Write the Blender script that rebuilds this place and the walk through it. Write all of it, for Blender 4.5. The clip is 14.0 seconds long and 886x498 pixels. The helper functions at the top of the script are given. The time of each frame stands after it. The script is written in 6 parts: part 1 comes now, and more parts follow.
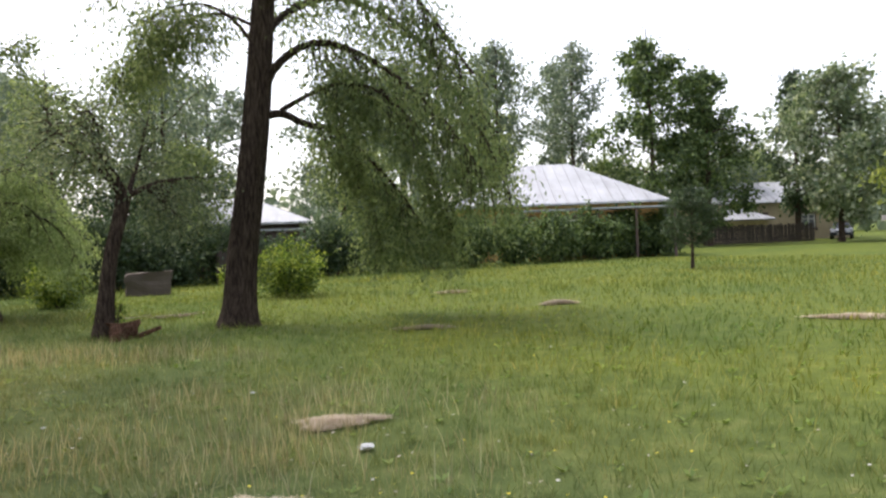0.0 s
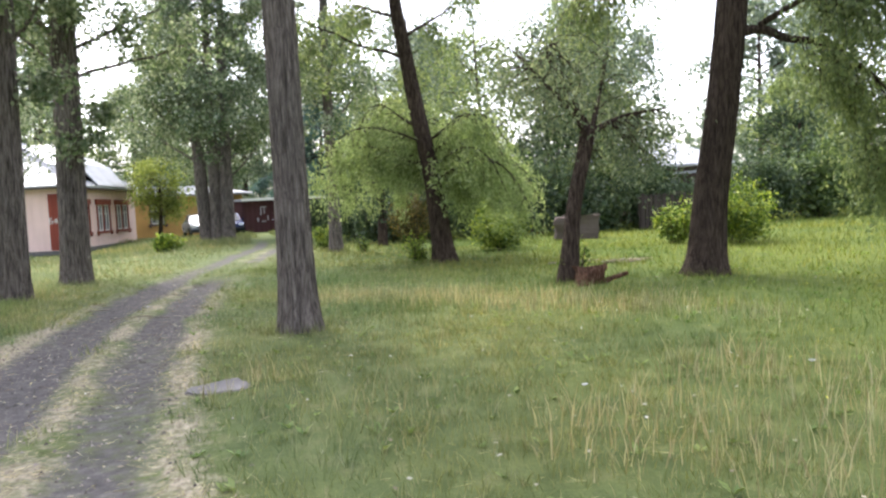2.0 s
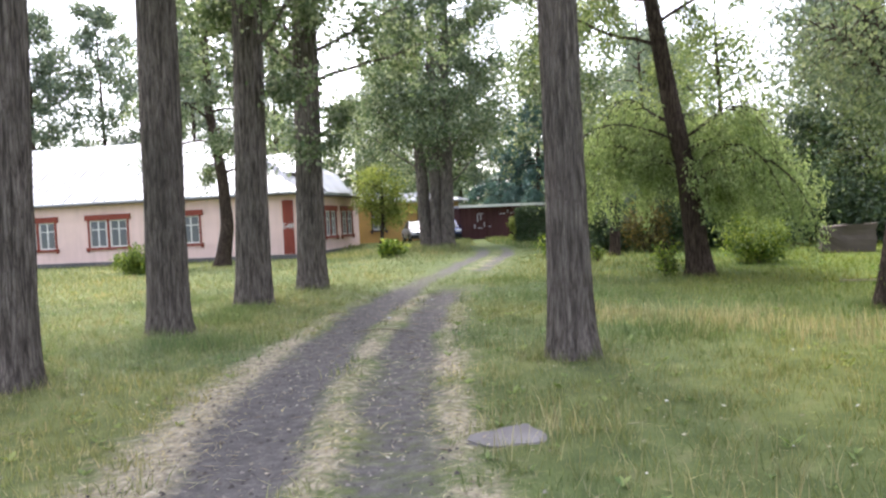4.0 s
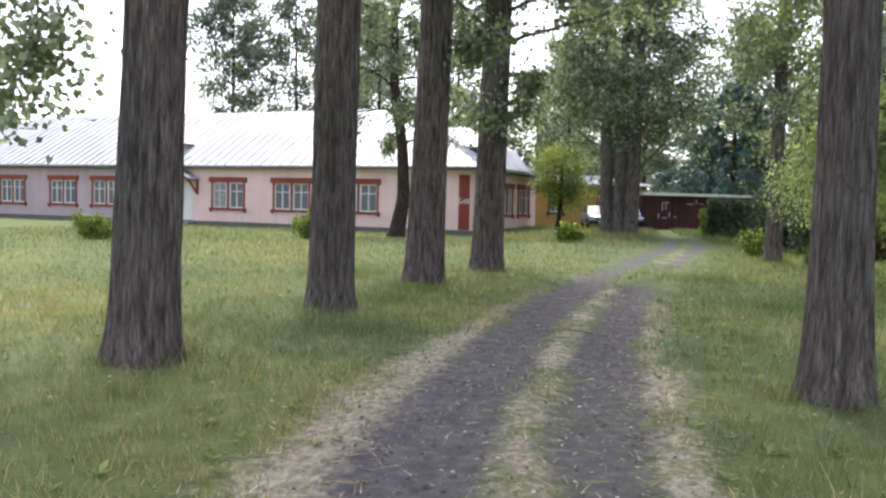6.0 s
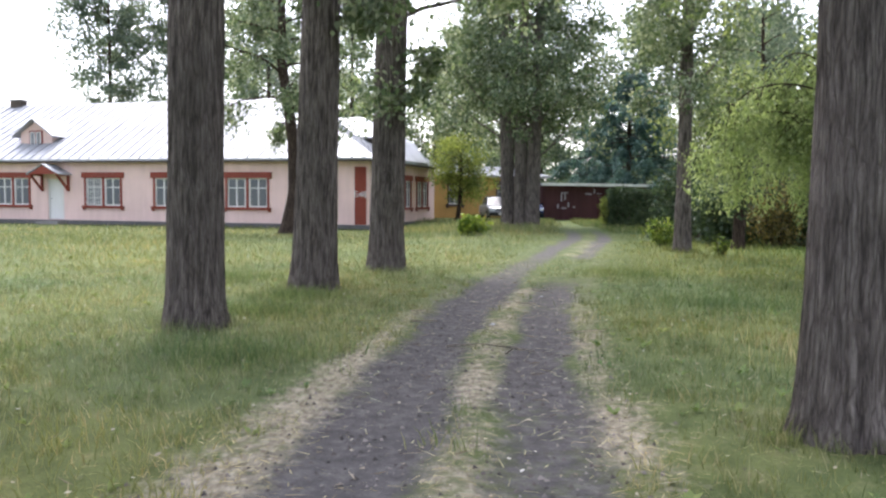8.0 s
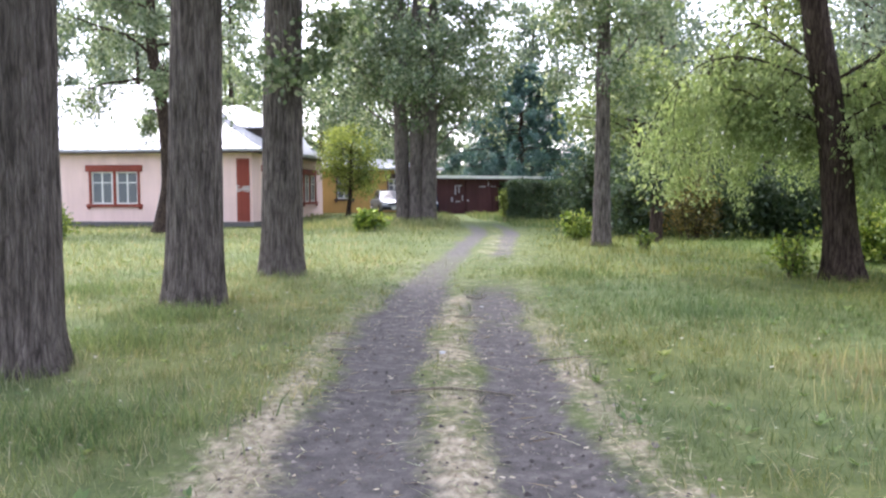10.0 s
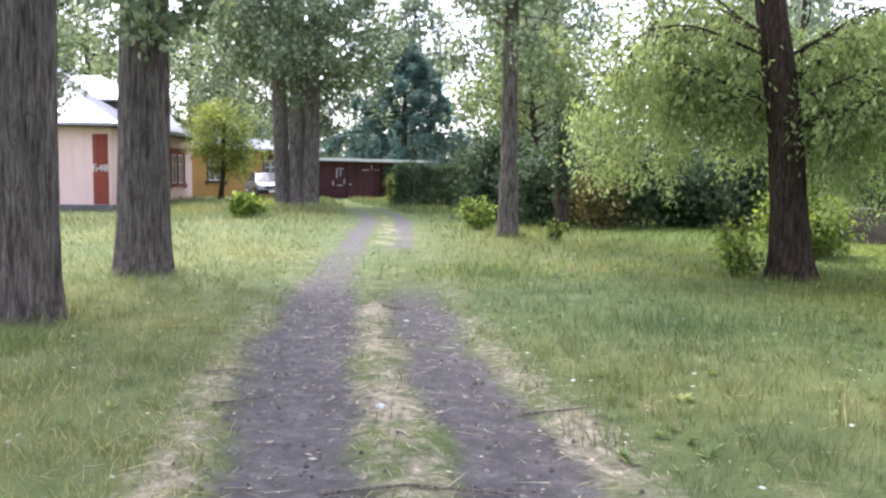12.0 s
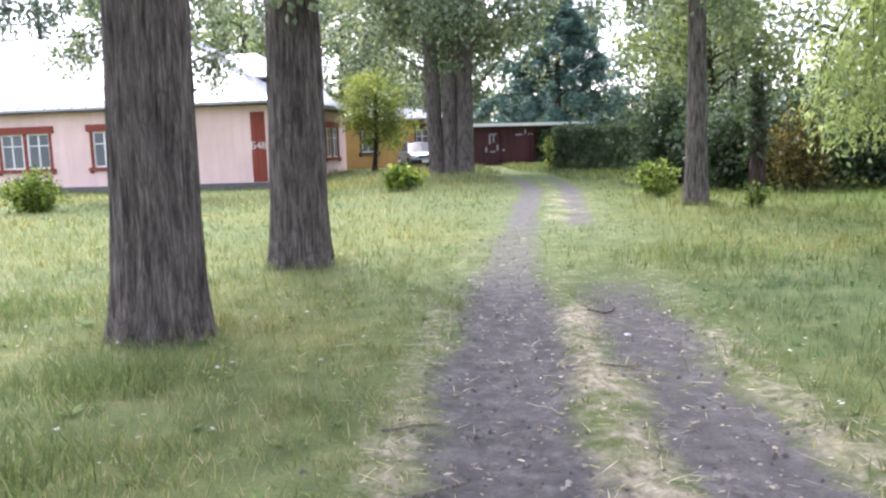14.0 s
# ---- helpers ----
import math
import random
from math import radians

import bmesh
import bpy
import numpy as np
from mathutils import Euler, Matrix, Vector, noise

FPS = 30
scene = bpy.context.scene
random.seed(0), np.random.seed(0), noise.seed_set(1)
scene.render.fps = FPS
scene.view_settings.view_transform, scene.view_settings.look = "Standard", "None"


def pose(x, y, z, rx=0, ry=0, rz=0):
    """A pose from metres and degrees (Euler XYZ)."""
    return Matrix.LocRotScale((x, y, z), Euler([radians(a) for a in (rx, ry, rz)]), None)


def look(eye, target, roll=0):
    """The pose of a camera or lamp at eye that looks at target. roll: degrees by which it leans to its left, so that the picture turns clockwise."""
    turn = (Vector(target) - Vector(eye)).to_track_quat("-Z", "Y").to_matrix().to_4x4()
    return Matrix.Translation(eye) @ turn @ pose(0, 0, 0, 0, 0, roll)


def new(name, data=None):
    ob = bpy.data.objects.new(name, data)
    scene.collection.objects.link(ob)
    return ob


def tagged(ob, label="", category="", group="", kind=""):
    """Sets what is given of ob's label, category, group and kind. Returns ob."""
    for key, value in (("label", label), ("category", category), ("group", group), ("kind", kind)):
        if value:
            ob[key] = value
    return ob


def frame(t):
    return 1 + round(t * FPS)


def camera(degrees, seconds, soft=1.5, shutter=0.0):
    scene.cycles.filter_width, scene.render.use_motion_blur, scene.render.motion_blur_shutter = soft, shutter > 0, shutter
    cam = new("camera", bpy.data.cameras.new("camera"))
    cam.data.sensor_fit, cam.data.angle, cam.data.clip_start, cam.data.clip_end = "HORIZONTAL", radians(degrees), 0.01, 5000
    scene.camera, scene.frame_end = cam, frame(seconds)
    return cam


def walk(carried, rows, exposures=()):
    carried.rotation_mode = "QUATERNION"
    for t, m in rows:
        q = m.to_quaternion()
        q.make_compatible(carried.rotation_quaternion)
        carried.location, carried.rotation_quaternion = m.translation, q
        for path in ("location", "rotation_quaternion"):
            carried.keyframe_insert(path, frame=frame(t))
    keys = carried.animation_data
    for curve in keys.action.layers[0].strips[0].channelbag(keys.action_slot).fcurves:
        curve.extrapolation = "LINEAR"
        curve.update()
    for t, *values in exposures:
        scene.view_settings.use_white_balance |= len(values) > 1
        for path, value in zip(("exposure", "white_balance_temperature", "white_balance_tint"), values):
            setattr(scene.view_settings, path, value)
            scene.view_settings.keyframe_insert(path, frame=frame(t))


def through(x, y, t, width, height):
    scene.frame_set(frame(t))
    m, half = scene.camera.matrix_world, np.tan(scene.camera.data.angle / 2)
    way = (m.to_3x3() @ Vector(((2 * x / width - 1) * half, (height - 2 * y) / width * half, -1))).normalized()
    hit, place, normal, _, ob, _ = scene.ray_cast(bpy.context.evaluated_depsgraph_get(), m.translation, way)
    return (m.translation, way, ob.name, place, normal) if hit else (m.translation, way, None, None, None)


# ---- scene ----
cam = camera(57.6, 14.0, soft=2.4)
PATH = [
    (0, (4.279, -11.642, 1.5), (5.604, -10.144, 1.471), -2.3),
    (0.5, (4.151, -11.212, 1.509), (5.292, -9.571, 1.437), -3.7),
    (1, (4.091, -10.752, 1.487), (4.944, -8.948, 1.363), -2.5),
    (1.5, (3.933, -10.332, 1.473), (4.66, -8.475, 1.325), -5.4),
    (2, (3.756, -9.784, 1.44), (4.252, -7.85, 1.322), -3.0),
    (2.5, (3.606, -9.321, 1.442), (4.049, -7.372, 1.367), -3.3),
    (3, (3.444, -8.909, 1.42), (3.722, -6.93, 1.342), -2.5),
    (3.5, (3.34, -8.489, 1.431), (3.449, -6.493, 1.365), -1.2),
    (4, (3.199, -8.104, 1.422), (3.196, -6.105, 1.349), -2.7),
    (6.3, (2.768, -6.222, 1.389), (2.277, -4.288, 1.26), -0.1),
    (6.5, (2.727, -6.055, 1.391), (2.204, -4.129, 1.256), -1.5),
    (7, (2.654, -5.566, 1.355), (2.106, -3.647, 1.229), -1.5),
    (7.5, (2.631, -5.207, 1.353), (2.305, -3.237, 1.24), -0.3),
    (9.8, (2.026, -2.9, 1.3), (2.052, -0.91, 1.111), 0.8),
    (10, (1.997, -2.678, 1.287), (2.111, -0.686, 1.147), -0.1),
    (10.5, (1.956, -2.149, 1.302), (2.226, -0.17, 1.191), -1.6),
    (11, (1.892, -1.704, 1.311), (2.237, 0.262, 1.19), -0.2),
    (11.5, (1.795, -1.222, 1.316), (2.254, 0.721, 1.198), -1.4),
    (12, (1.761, -0.69, 1.277), (2.181, 1.257, 1.1), 0.8),
    (12.5, (1.72, -0.169, 1.275), (2.305, 1.741, 1.187), -0.5),
    (13, (1.692, 0.303, 1.26), (2.162, 2.241, 1.109), 0.8),
    (13.5, (1.665, 0.667, 1.299), (1.973, 2.626, 1.042), 1.6),
    (14, (1.567, 0.962, 1.342), (1.619, 2.944, 1.08), -1.9),
]
walk(cam, [(t, look(eye, target, roll)) for t, eye, target, roll in PATH],
     exposures=[(0.0, 1.42, 6650, 15), (0.8, 1.68, 6600, 15), (1.5, 2.04, 6450, 15), (2.5, 2.16, 6400, 16), (4.0, 2.10, 6350, 17),
                (6.3, 1.70, 6250, 17), (7.7, 1.80, 6250, 17), (9.8, 2.28, 6050, 21), (11.0, 2.38, 6040, 22), (14.0, 2.44, 6040, 22)])

# ---- world, sun, exposure ----
world = bpy.data.worlds.new("overcast_sky")
scene.world = world
world.use_nodes = True
wt = world.node_tree
wt.nodes.clear()
sky = wt.nodes.new("ShaderNodeTexSky")
sky.sky_type, sky.sun_disc = "NISHITA", False
SUN_EL, SUN_AZ = 60.0, -18.0          # degrees; azimuth from +y towards +x
sky.sun_elevation, sky.sun_rotation = radians(SUN_EL), radians(SUN_AZ)
sky.air_density, sky.dust_density, sky.ozone_density = 1.0, 3.0, 1.0
pale = wt.nodes.new("ShaderNodeHueSaturation")
pale.inputs["Saturation"].default_value = 0.45
wbg = wt.nodes.new("ShaderNodeBackground")
wbg.inputs["Strength"].default_value = 0.15
wout = wt.nodes.new("ShaderNodeOutputWorld")
wt.links.new(sky.outputs[0], pale.inputs["Color"])
wt.links.new(pale.outputs[0], wbg.inputs["Color"])
wt.links.new(wbg.outputs[0], wout.inputs["Surface"])
sun = new("sun", bpy.data.lights.new("sun", "SUN"))
sun.data.energy, sun.data.angle, sun.data.color = 0.9, radians(16), (1.0, 0.975, 0.94)
_a, _e = radians(SUN_AZ), radians(SUN_EL)
_d = Vector((math.sin(_a) * math.cos(_e), math.cos(_a) * math.cos(_e), math.sin(_e)))
sun.matrix_world = look(_d * 60, (0, 0, 0))

rng = np.random.default_rng(7)


# ---- materials ----
class Mat:
    """A small node-tree builder round one Principled surface."""

    def __init__(self, name, rough=0.8, metal=0.0, spec=0.3):
        self.m = bpy.data.materials.new(name)
        self.m.use_nodes = True
        self.t = self.m.node_tree
        self.b = self.t.nodes["Principled BSDF"]
        self.b.inputs["Roughness"].default_value = rough
        self.b.inputs["Metallic"].default_value = metal
        self.b.inputs["Specular IOR Level"].default_value = spec
        self.co = self.t.nodes.new("ShaderNodeTexCoord").outputs["Object"]

    def n(self, kind, **values):
        node = self.t.nodes.new(kind)
        for k, v in values.items():
            node.inputs[k].default_value = v
        return node

    def link(self, a, b):
        self.t.links.new(a, b)

    def scaled(self, scale):
        node = self.n("ShaderNodeMapping")
        node.inputs["Scale"].default_value = scale
        self.link(self.co, node.inputs["Vector"])
        return node.outputs[0]

    def world_co(self):
        self.co = self.n("ShaderNodeNewGeometry").outputs["Position"]
        return self

    def noise(self, scale, detail=4.0, stretch=None, rough=0.6):
        node = self.n("ShaderNodeTexNoise", Scale=scale, Detail=detail, Roughness=rough)
        self.link(self.scaled(stretch) if stretch else self.co, node.inputs["Vector"])
        return node.outputs["Fac"]

    def ramp(self, fac, *stops):
        node = self.n("ShaderNodeValToRGB")
        els = node.color_ramp.elements
        while len(els) < len(stops):
            els.new(0.5)
        for el, (p, c) in zip(els, stops):
            el.position, el.color = p, (*c, 1)
        self.link(fac, node.inputs["Fac"])
        return node.outputs["Color"]

    def mix(self, fac, a, b, mode="MIX"):
        node = self.t.nodes.new("ShaderNodeMixRGB")
        node.blend_type = mode
        for v, s in ((fac, node.inputs[0]), (a, node.inputs[1]), (b, node.inputs[2])):
            if isinstance(v, (int, float)):
                s.default_value = v
            elif isinstance(v, tuple):
                s.default_value = (*v, 1)
            else:
                self.link(v, s)
        return node.outputs[0]

    def attr(self, name):
        node = self.t.nodes.new("ShaderNodeAttribute")
        node.attribute_name = name
        return node.outputs["Fac"]

    def across(self, x0, x1, a, b):
        """A tint that changes over the plan from the track to the mown lawn, whose sunlit look it also paints."""
        sep = self.n("ShaderNodeSeparateXYZ")
        self.link(self.n("ShaderNodeNewGeometry").outputs["Position"], sep.inputs[0])
        rng_ = self.n("ShaderNodeMapRange")
        rng_.inputs["From Min"].default_value, rng_.inputs["From Max"].default_value = x0, x1
        self.link(sep.outputs[0], rng_.inputs["Value"])
        return self.mix(rng_.outputs[0], a, b)

    def island(self):
        return self.n("ShaderNodeNewGeometry").outputs["Random Per Island"]

    def color(self, c):
        if isinstance(c, tuple):
            self.b.inputs["Base Color"].default_value = (*c, 1)
        else:
            self.link(c, self.b.inputs["Base Color"])
        return self

    def bump(self, fac, strength=0.4, distance=0.02):
        node = self.n("ShaderNodeBump", Strength=strength, Distance=distance)
        self.link(fac, node.inputs["Height"])
        self.link(node.outputs[0], self.b.inputs["Normal"])
        return self

    def leafy(self, amount):
        """Adds the light that shines through a leaf."""
        tr = self.n("ShaderNodeBsdfTranslucent")
        src = self.b.inputs["Base Color"].links[0].from_socket
        warm = self.mix(1.0, src, (1.15, 1.12, 0.70), "MULTIPLY")
        self.link(warm, tr.inputs["Color"])
        mx = self.n("ShaderNodeMixShader", Fac=amount)
        self.link(self.b.outputs[0], mx.inputs[1])
        self.link(tr.outputs[0], mx.inputs[2])
        self.link(mx.outputs[0], self.t.nodes["Material Output"].inputs["Surface"])
        return self


def leaf_mat(name, dark, mid, light, through=0.35, rough=0.55):
    m = Mat(name, rough, 0, 0.35)
    tint = m.ramp(m.island(), (0.0, dark), (0.55, mid), (1.0, light))
    m.world_co()
    patch = m.ramp(m.noise(0.55, 3), (0.3, (0.72, 0.74, 0.86)), (0.7, (1.15, 1.13, 1.22)))
    m.color(m.mix(1.0, tint, patch, "MULTIPLY"))
    return m.leafy(through).m


def bark_mat(name, dark, light, grain=1.0):
    """Furrowed bark: long plates that part along wavy, dark cracks."""
    m = Mat(name, 0.95, 0, 0.12)
    warp = m.n("ShaderNodeTexNoise", Scale=5.0 * grain, Detail=3.0)
    m.link(m.scaled((1, 1, 0.5)), warp.inputs["Vector"])
    bent = m.mix(0.07 / grain, m.co, warp.outputs["Color"], "ADD")

    def plates(across, along):
        squash = m.n("ShaderNodeMapping")
        squash.inputs["Scale"].default_value = (across * grain, across * grain, along * grain)
        m.link(bent, squash.inputs["Vector"])
        v = m.n("ShaderNodeTexVoronoi", Scale=1.0)
        v.feature = "DISTANCE_TO_EDGE"
        m.link(squash.outputs[0], v.inputs["Vector"])
        return v.outputs["Distance"]
    crack = m.ramp(plates(30, 2.3), (0.0, (0.12, 0.12, 0.12)), (0.10, (0.62, 0.62, 0.62)), (0.35, (1, 1, 1)))
    minor = m.ramp(plates(60, 7.0), (0.0, (0.4, 0.4, 0.4)), (0.22, (1, 1, 1)))
    ridge = m.ramp(m.noise(21 * grain, 6, (1, 1, 0.12), 0.62), (0.34, (0.12, 0.12, 0.12)), (0.62, (1, 1, 1)))
    fine = m.ramp(m.noise(80 * grain, 4, (1, 1, 0.4)), (0.25, (0.45, 0.45, 0.45)), (0.7, (1, 1, 1)))
    height = m.mix(0.72, ridge, crack, "MULTIPLY")
    height = m.mix(0.45, height, minor, "MULTIPLY")
    height = m.mix(0.45, height, fine, "MULTIPLY")
    c = m.ramp(height, (0.05, tuple(0.30 * v for v in dark)), (0.30, dark), (0.78, light))
    c = m.mix(0.6, c, m.ramp(m.noise(1.6, 5, (1, 1, 0.35)), (0.35, (0.66, 0.67, 0.62)), (0.65, (1.2, 1.16, 1.12))), "MULTIPLY")
    m.color(c)
    return m.bump(height, 1.0, 0.06).m


def paint_mat(name, base, rough=0.8, stain=0.25, grain=30):
    m = Mat(name, rough, 0, 0.25)
    big = m.ramp(m.noise(0.5, 5), (0.3, tuple(v * (1 - stain) for v in base)), (0.65, base))
    streak = m.ramp(m.noise(2.5, 4, (1, 1, 0.12)), (0.3, (0.82, 0.80, 0.78)), (0.6, (1, 1, 1)))
    m.color(m.mix(0.6, big, streak, "MULTIPLY"))
    return m.bump(m.noise(grain, 3), 0.25, 0.006).m


M_POPLAR_BARK = bark_mat("poplar_bark", (0.160, 0.136, 0.123), (0.325, 0.285, 0.258))
M_DARK_BARK = bark_mat("dark_bark", (0.070, 0.050, 0.040), (0.155, 0.118, 0.094), 1.3)
M_POPLAR_LEAF = leaf_mat("poplar_leaf", (0.09, 0.138, 0.07), (0.18, 0.238, 0.125), (0.40, 0.44, 0.32), 0.5, 0.42)
M_LOCUST_LEAF = leaf_mat("locust_leaf", (0.19, 0.26, 0.10), (0.32, 0.41, 0.16), (0.48, 0.56, 0.27), 0.5)
M_WILLOW_LEAF = leaf_mat("drooping_leaf", (0.115, 0.165, 0.065), (0.20, 0.26, 0.105), (0.33, 0.385, 0.17), 0.5)
M_BUSH_LEAF = leaf_mat("bush_leaf", (0.055, 0.10, 0.02), (0.16, 0.24, 0.03), (0.40, 0.46, 0.08), 0.35)
# dark greens: partly dense foliage's own, partly hedge shade put into the colour
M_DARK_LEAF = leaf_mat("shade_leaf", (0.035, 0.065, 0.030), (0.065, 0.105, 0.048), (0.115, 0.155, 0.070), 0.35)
M_BLUE_LEAF = leaf_mat("fir_needle", (0.045, 0.100, 0.085), (0.078, 0.155, 0.128), (0.125, 0.21, 0.165), 0.35)
M_YELLOW_LEAF = leaf_mat("yellow_green_leaf", (0.12, 0.17, 0.04), (0.23, 0.28, 0.065), (0.37, 0.41, 0.11), 0.5)
M_HEDGE_LEAF = leaf_mat("hedge_leaf", (0.045, 0.08, 0.03), (0.10, 0.155, 0.05), (0.21, 0.28, 0.09), 0.35)
M_GREY_LEAF = leaf_mat("grey_green_leaf", (0.10, 0.14, 0.078), (0.175, 0.22, 0.12), (0.29, 0.33, 0.20), 0.5)
M_OCHRE_LEAF = leaf_mat("yellowing_leaf", (0.07, 0.07, 0.025), (0.15, 0.13, 0.04), (0.30, 0.23, 0.06), 0.4)
# paler, bluer greens that paint the air's haze into the leaf colour
M_HAZED_LEAF = leaf_mat("hazed_leaf", (0.10, 0.145, 0.105), (0.175, 0.225, 0.16), (0.27, 0.32, 0.235), 0.5)

# ground: earth under the grass, two worn ruts, dry straw along their edges
g = Mat("meadow_ground", 0.95, 0, 0.1).world_co()
soil = g.ramp(g.noise(9, 6), (0.28, (0.070, 0.065, 0.064)), (0.52, (0.106, 0.099, 0.096)), (0.78, (0.185, 0.172, 0.160)))
soil = g.mix(0.35, soil, g.ramp(g.noise(70, 3), (0.35, (0.45, 0.45, 0.45)), (0.65, (1.2, 1.2, 1.2))), "MULTIPLY")
turf = g.ramp(g.noise(3.0, 6), (0.3, (0.070, 0.095, 0.032)), (0.55, (0.115, 0.145, 0.050)), (0.75, (0.19, 0.19, 0.085)))
turf = g.mix(0.6, turf, g.ramp(g.noise(0.22, 4), (0.35, (0.66, 0.80, 0.84)), (0.65, (1.2, 1.12, 0.9))), "MULTIPLY")
turf = g.mix(0.5, turf, g.ramp(g.noise(45, 3), (0.3, (0.35, 0.4, 0.35)), (0.7, (1.35, 1.3, 1.2))), "MULTIPLY")
straw = g.ramp(g.noise(22, 6, (1, 0.5, 1)), (0.3, (0.13, 0.112, 0.080)), (0.55, (0.33, 0.29, 0.215)), (0.78, (0.54, 0.485, 0.385)))


def ragged(name, amount, scale):
    """The spread of a surface, with an edge broken up by noise."""
    a = g.n("ShaderNodeMath")
    a.operation = "MULTIPLY_ADD"
    a.inputs[1].default_value, a.inputs[2].default_value = amount, -amount / 2
    g.link(g.noise(scale, 6, None, 0.7), a.inputs[0])
    b = g.n("ShaderNodeMath")
    b.operation = "ADD"
    g.link(g.attr(name), b.inputs[0])
    g.link(a.outputs[0], b.inputs[1])
    return g.ramp(b.outputs[0], (0.25, (0, 0, 0)), (0.80, (1, 1, 1)))


turf = g.mix(1.0, turf, g.across(1.0, 5.0, (1.16, 1.09, 1.34), (0.89, 0.88, 1.04)), "MULTIPLY")
# yellower turf on the lawn: mown green plus sunlight put into the colour
turf = g.mix(1.0, turf, g.across(5.0, 12.0, (1, 1, 1), (1.02, 1.06, 0.55)), "MULTIPLY")
c = g.mix(ragged("straw", 1.9, 9), turf, straw)
c = g.mix(ragged("rut", 1.3, 8), c, soil)
M_GROUND = g.color(c).bump(g.noise(26, 6), 0.6, 0.03).m


def grass_mat(name, *stops, patch=True):
    m = Mat(name, 0.65, 0, 0.2)
    tint = m.ramp(m.island(), *stops)
    m.world_co()
    p1 = m.ramp(m.noise(0.22, 4), (0.35, (0.66, 0.82, 0.86)), (0.65, (1.18, 1.08, 0.88)))
    p2 = m.ramp(m.noise(1.3, 3), (0.3, (0.75, 0.8, 0.8)), (0.7, (1.15, 1.1, 1.0)))
    if patch:
        tint = m.mix(1.0, tint, m.across(1.0, 5.0, (1.16, 1.09, 1.34), (0.89, 0.88, 1.04)), "MULTIPLY")
        # blades on the lawn get the same painted sunlit yellow-green
        tint = m.mix(1.0, tint, m.across(5.0, 12.0, (1, 1, 1), (1.02, 1.06, 0.55)), "MULTIPLY")
    m.color(m.mix(1.0, m.mix(1.0, tint, p1, "MULTIPLY"), p2, "MULTIPLY"))
    return m.leafy(0.4).m


M_GRASS = grass_mat("grass_blade", (0.0, (0.120, 0.160, 0.065)), (0.5, (0.195, 0.230, 0.098)), (0.82, (0.28, 0.295, 0.14)), (1.0, (0.44, 0.40, 0.26)))
M_LUSH = grass_mat("lush_blade", (0.0, (0.09, 0.14, 0.055)), (0.5, (0.15, 0.205, 0.082)), (1.0, (0.22, 0.28, 0.12)))
M_DRY = grass_mat("dry_grass_blade", (0.0, (0.22, 0.185, 0.12)), (0.5, (0.39, 0.34, 0.24)), (1.0, (0.58, 0.52, 0.39)), patch=False)
M_PALE = grass_mat("pale_stalk", (0.0, (0.34, 0.30, 0.22)), (0.5, (0.52, 0.47, 0.37)), (1.0, (0.70, 0.66, 0.55)), patch=False)
M_PINK = paint_mat("pink_render", (0.84, 0.62, 0.56), 0.85, 0.12)
M_MAUVE = paint_mat("mauve_render", (0.50, 0.405, 0.42), 0.85, 0.15)
M_TRIM = paint_mat("brick_red_paint", (0.29, 0.065, 0.042), 0.6, 0.3)
M_WHITE = paint_mat("white_paint", (0.78, 0.77, 0.74), 0.55, 0.12)
M_PLINTH = paint_mat("grey_plinth", (0.16, 0.155, 0.15), 0.9, 0.3)
M_OCHRE = paint_mat("ochre_render", (0.52, 0.32, 0.11), 0.85, 0.2)
M_TAN = paint_mat("tan_render", (0.50, 0.41, 0.28), 0.85, 0.2)
M_MAROON = paint_mat("maroon_paint", (0.085, 0.032, 0.034), 0.7, 0.35)
M_GRAFFITI = paint_mat("graffiti_paint", (0.42, 0.38, 0.42), 0.7, 0.3)
M_CONCRETE = paint_mat("old_concrete", (0.33, 0.32, 0.30), 0.9, 0.35)
M_SLAB = paint_mat("worn_slab_concrete", (0.23, 0.215, 0.21), 0.95, 0.5, 60)
M_BLOCK = paint_mat("weathered_block", (0.13, 0.105, 0.088), 0.95, 0.4)
M_EAVE = paint_mat("dark_eave_board", (0.12, 0.085, 0.075), 0.8, 0.3)
M_FENCE = paint_mat("weathered_fence", (0.075, 0.060, 0.052), 0.9, 0.4)
M_CURTAIN = paint_mat("pale_curtain", (0.55, 0.55, 0.52), 0.9, 0.2)
# near-black colour standing in for the shade of unlit rooms
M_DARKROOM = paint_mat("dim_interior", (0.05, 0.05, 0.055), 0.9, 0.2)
M_TYRE = paint_mat("tyre_rubber", (0.02, 0.02, 0.02), 0.85, 0.1)
M_SILVER = Mat("silver_car_paint", 0.3, 0.6, 0.5).color((0.22, 0.23, 0.25)).m
M_NAVY = Mat("navy_car_paint", 0.25, 0.3, 0.5).color((0.022, 0.035, 0.10)).m
M_CHROME = Mat("chrome", 0.15, 1.0).color((0.7, 0.7, 0.7)).m
M_LAMP = Mat("lamp_glass", 0.1, 0.0, 0.6).color((0.75, 0.77, 0.8)).m
M_RED_LAMP = Mat("red_lamp_glass", 0.15, 0.0, 0.6).color((0.35, 0.02, 0.02)).m
_r = Mat("galvanised_roof", 0.5, 0.25, 0.5)
M_ROOF = _r.color(_r.mix(0.7, _r.ramp(_r.noise(0.6, 5), (0.3, (0.33, 0.34, 0.355)), (0.7, (0.44, 0.455, 0.475))),
                         _r.ramp(_r.noise(3, 4, (1, 0.15, 0.15)), (0.25, (0.72, 0.70, 0.68)), (0.55, (1, 1, 1))), "MULTIPLY")).m
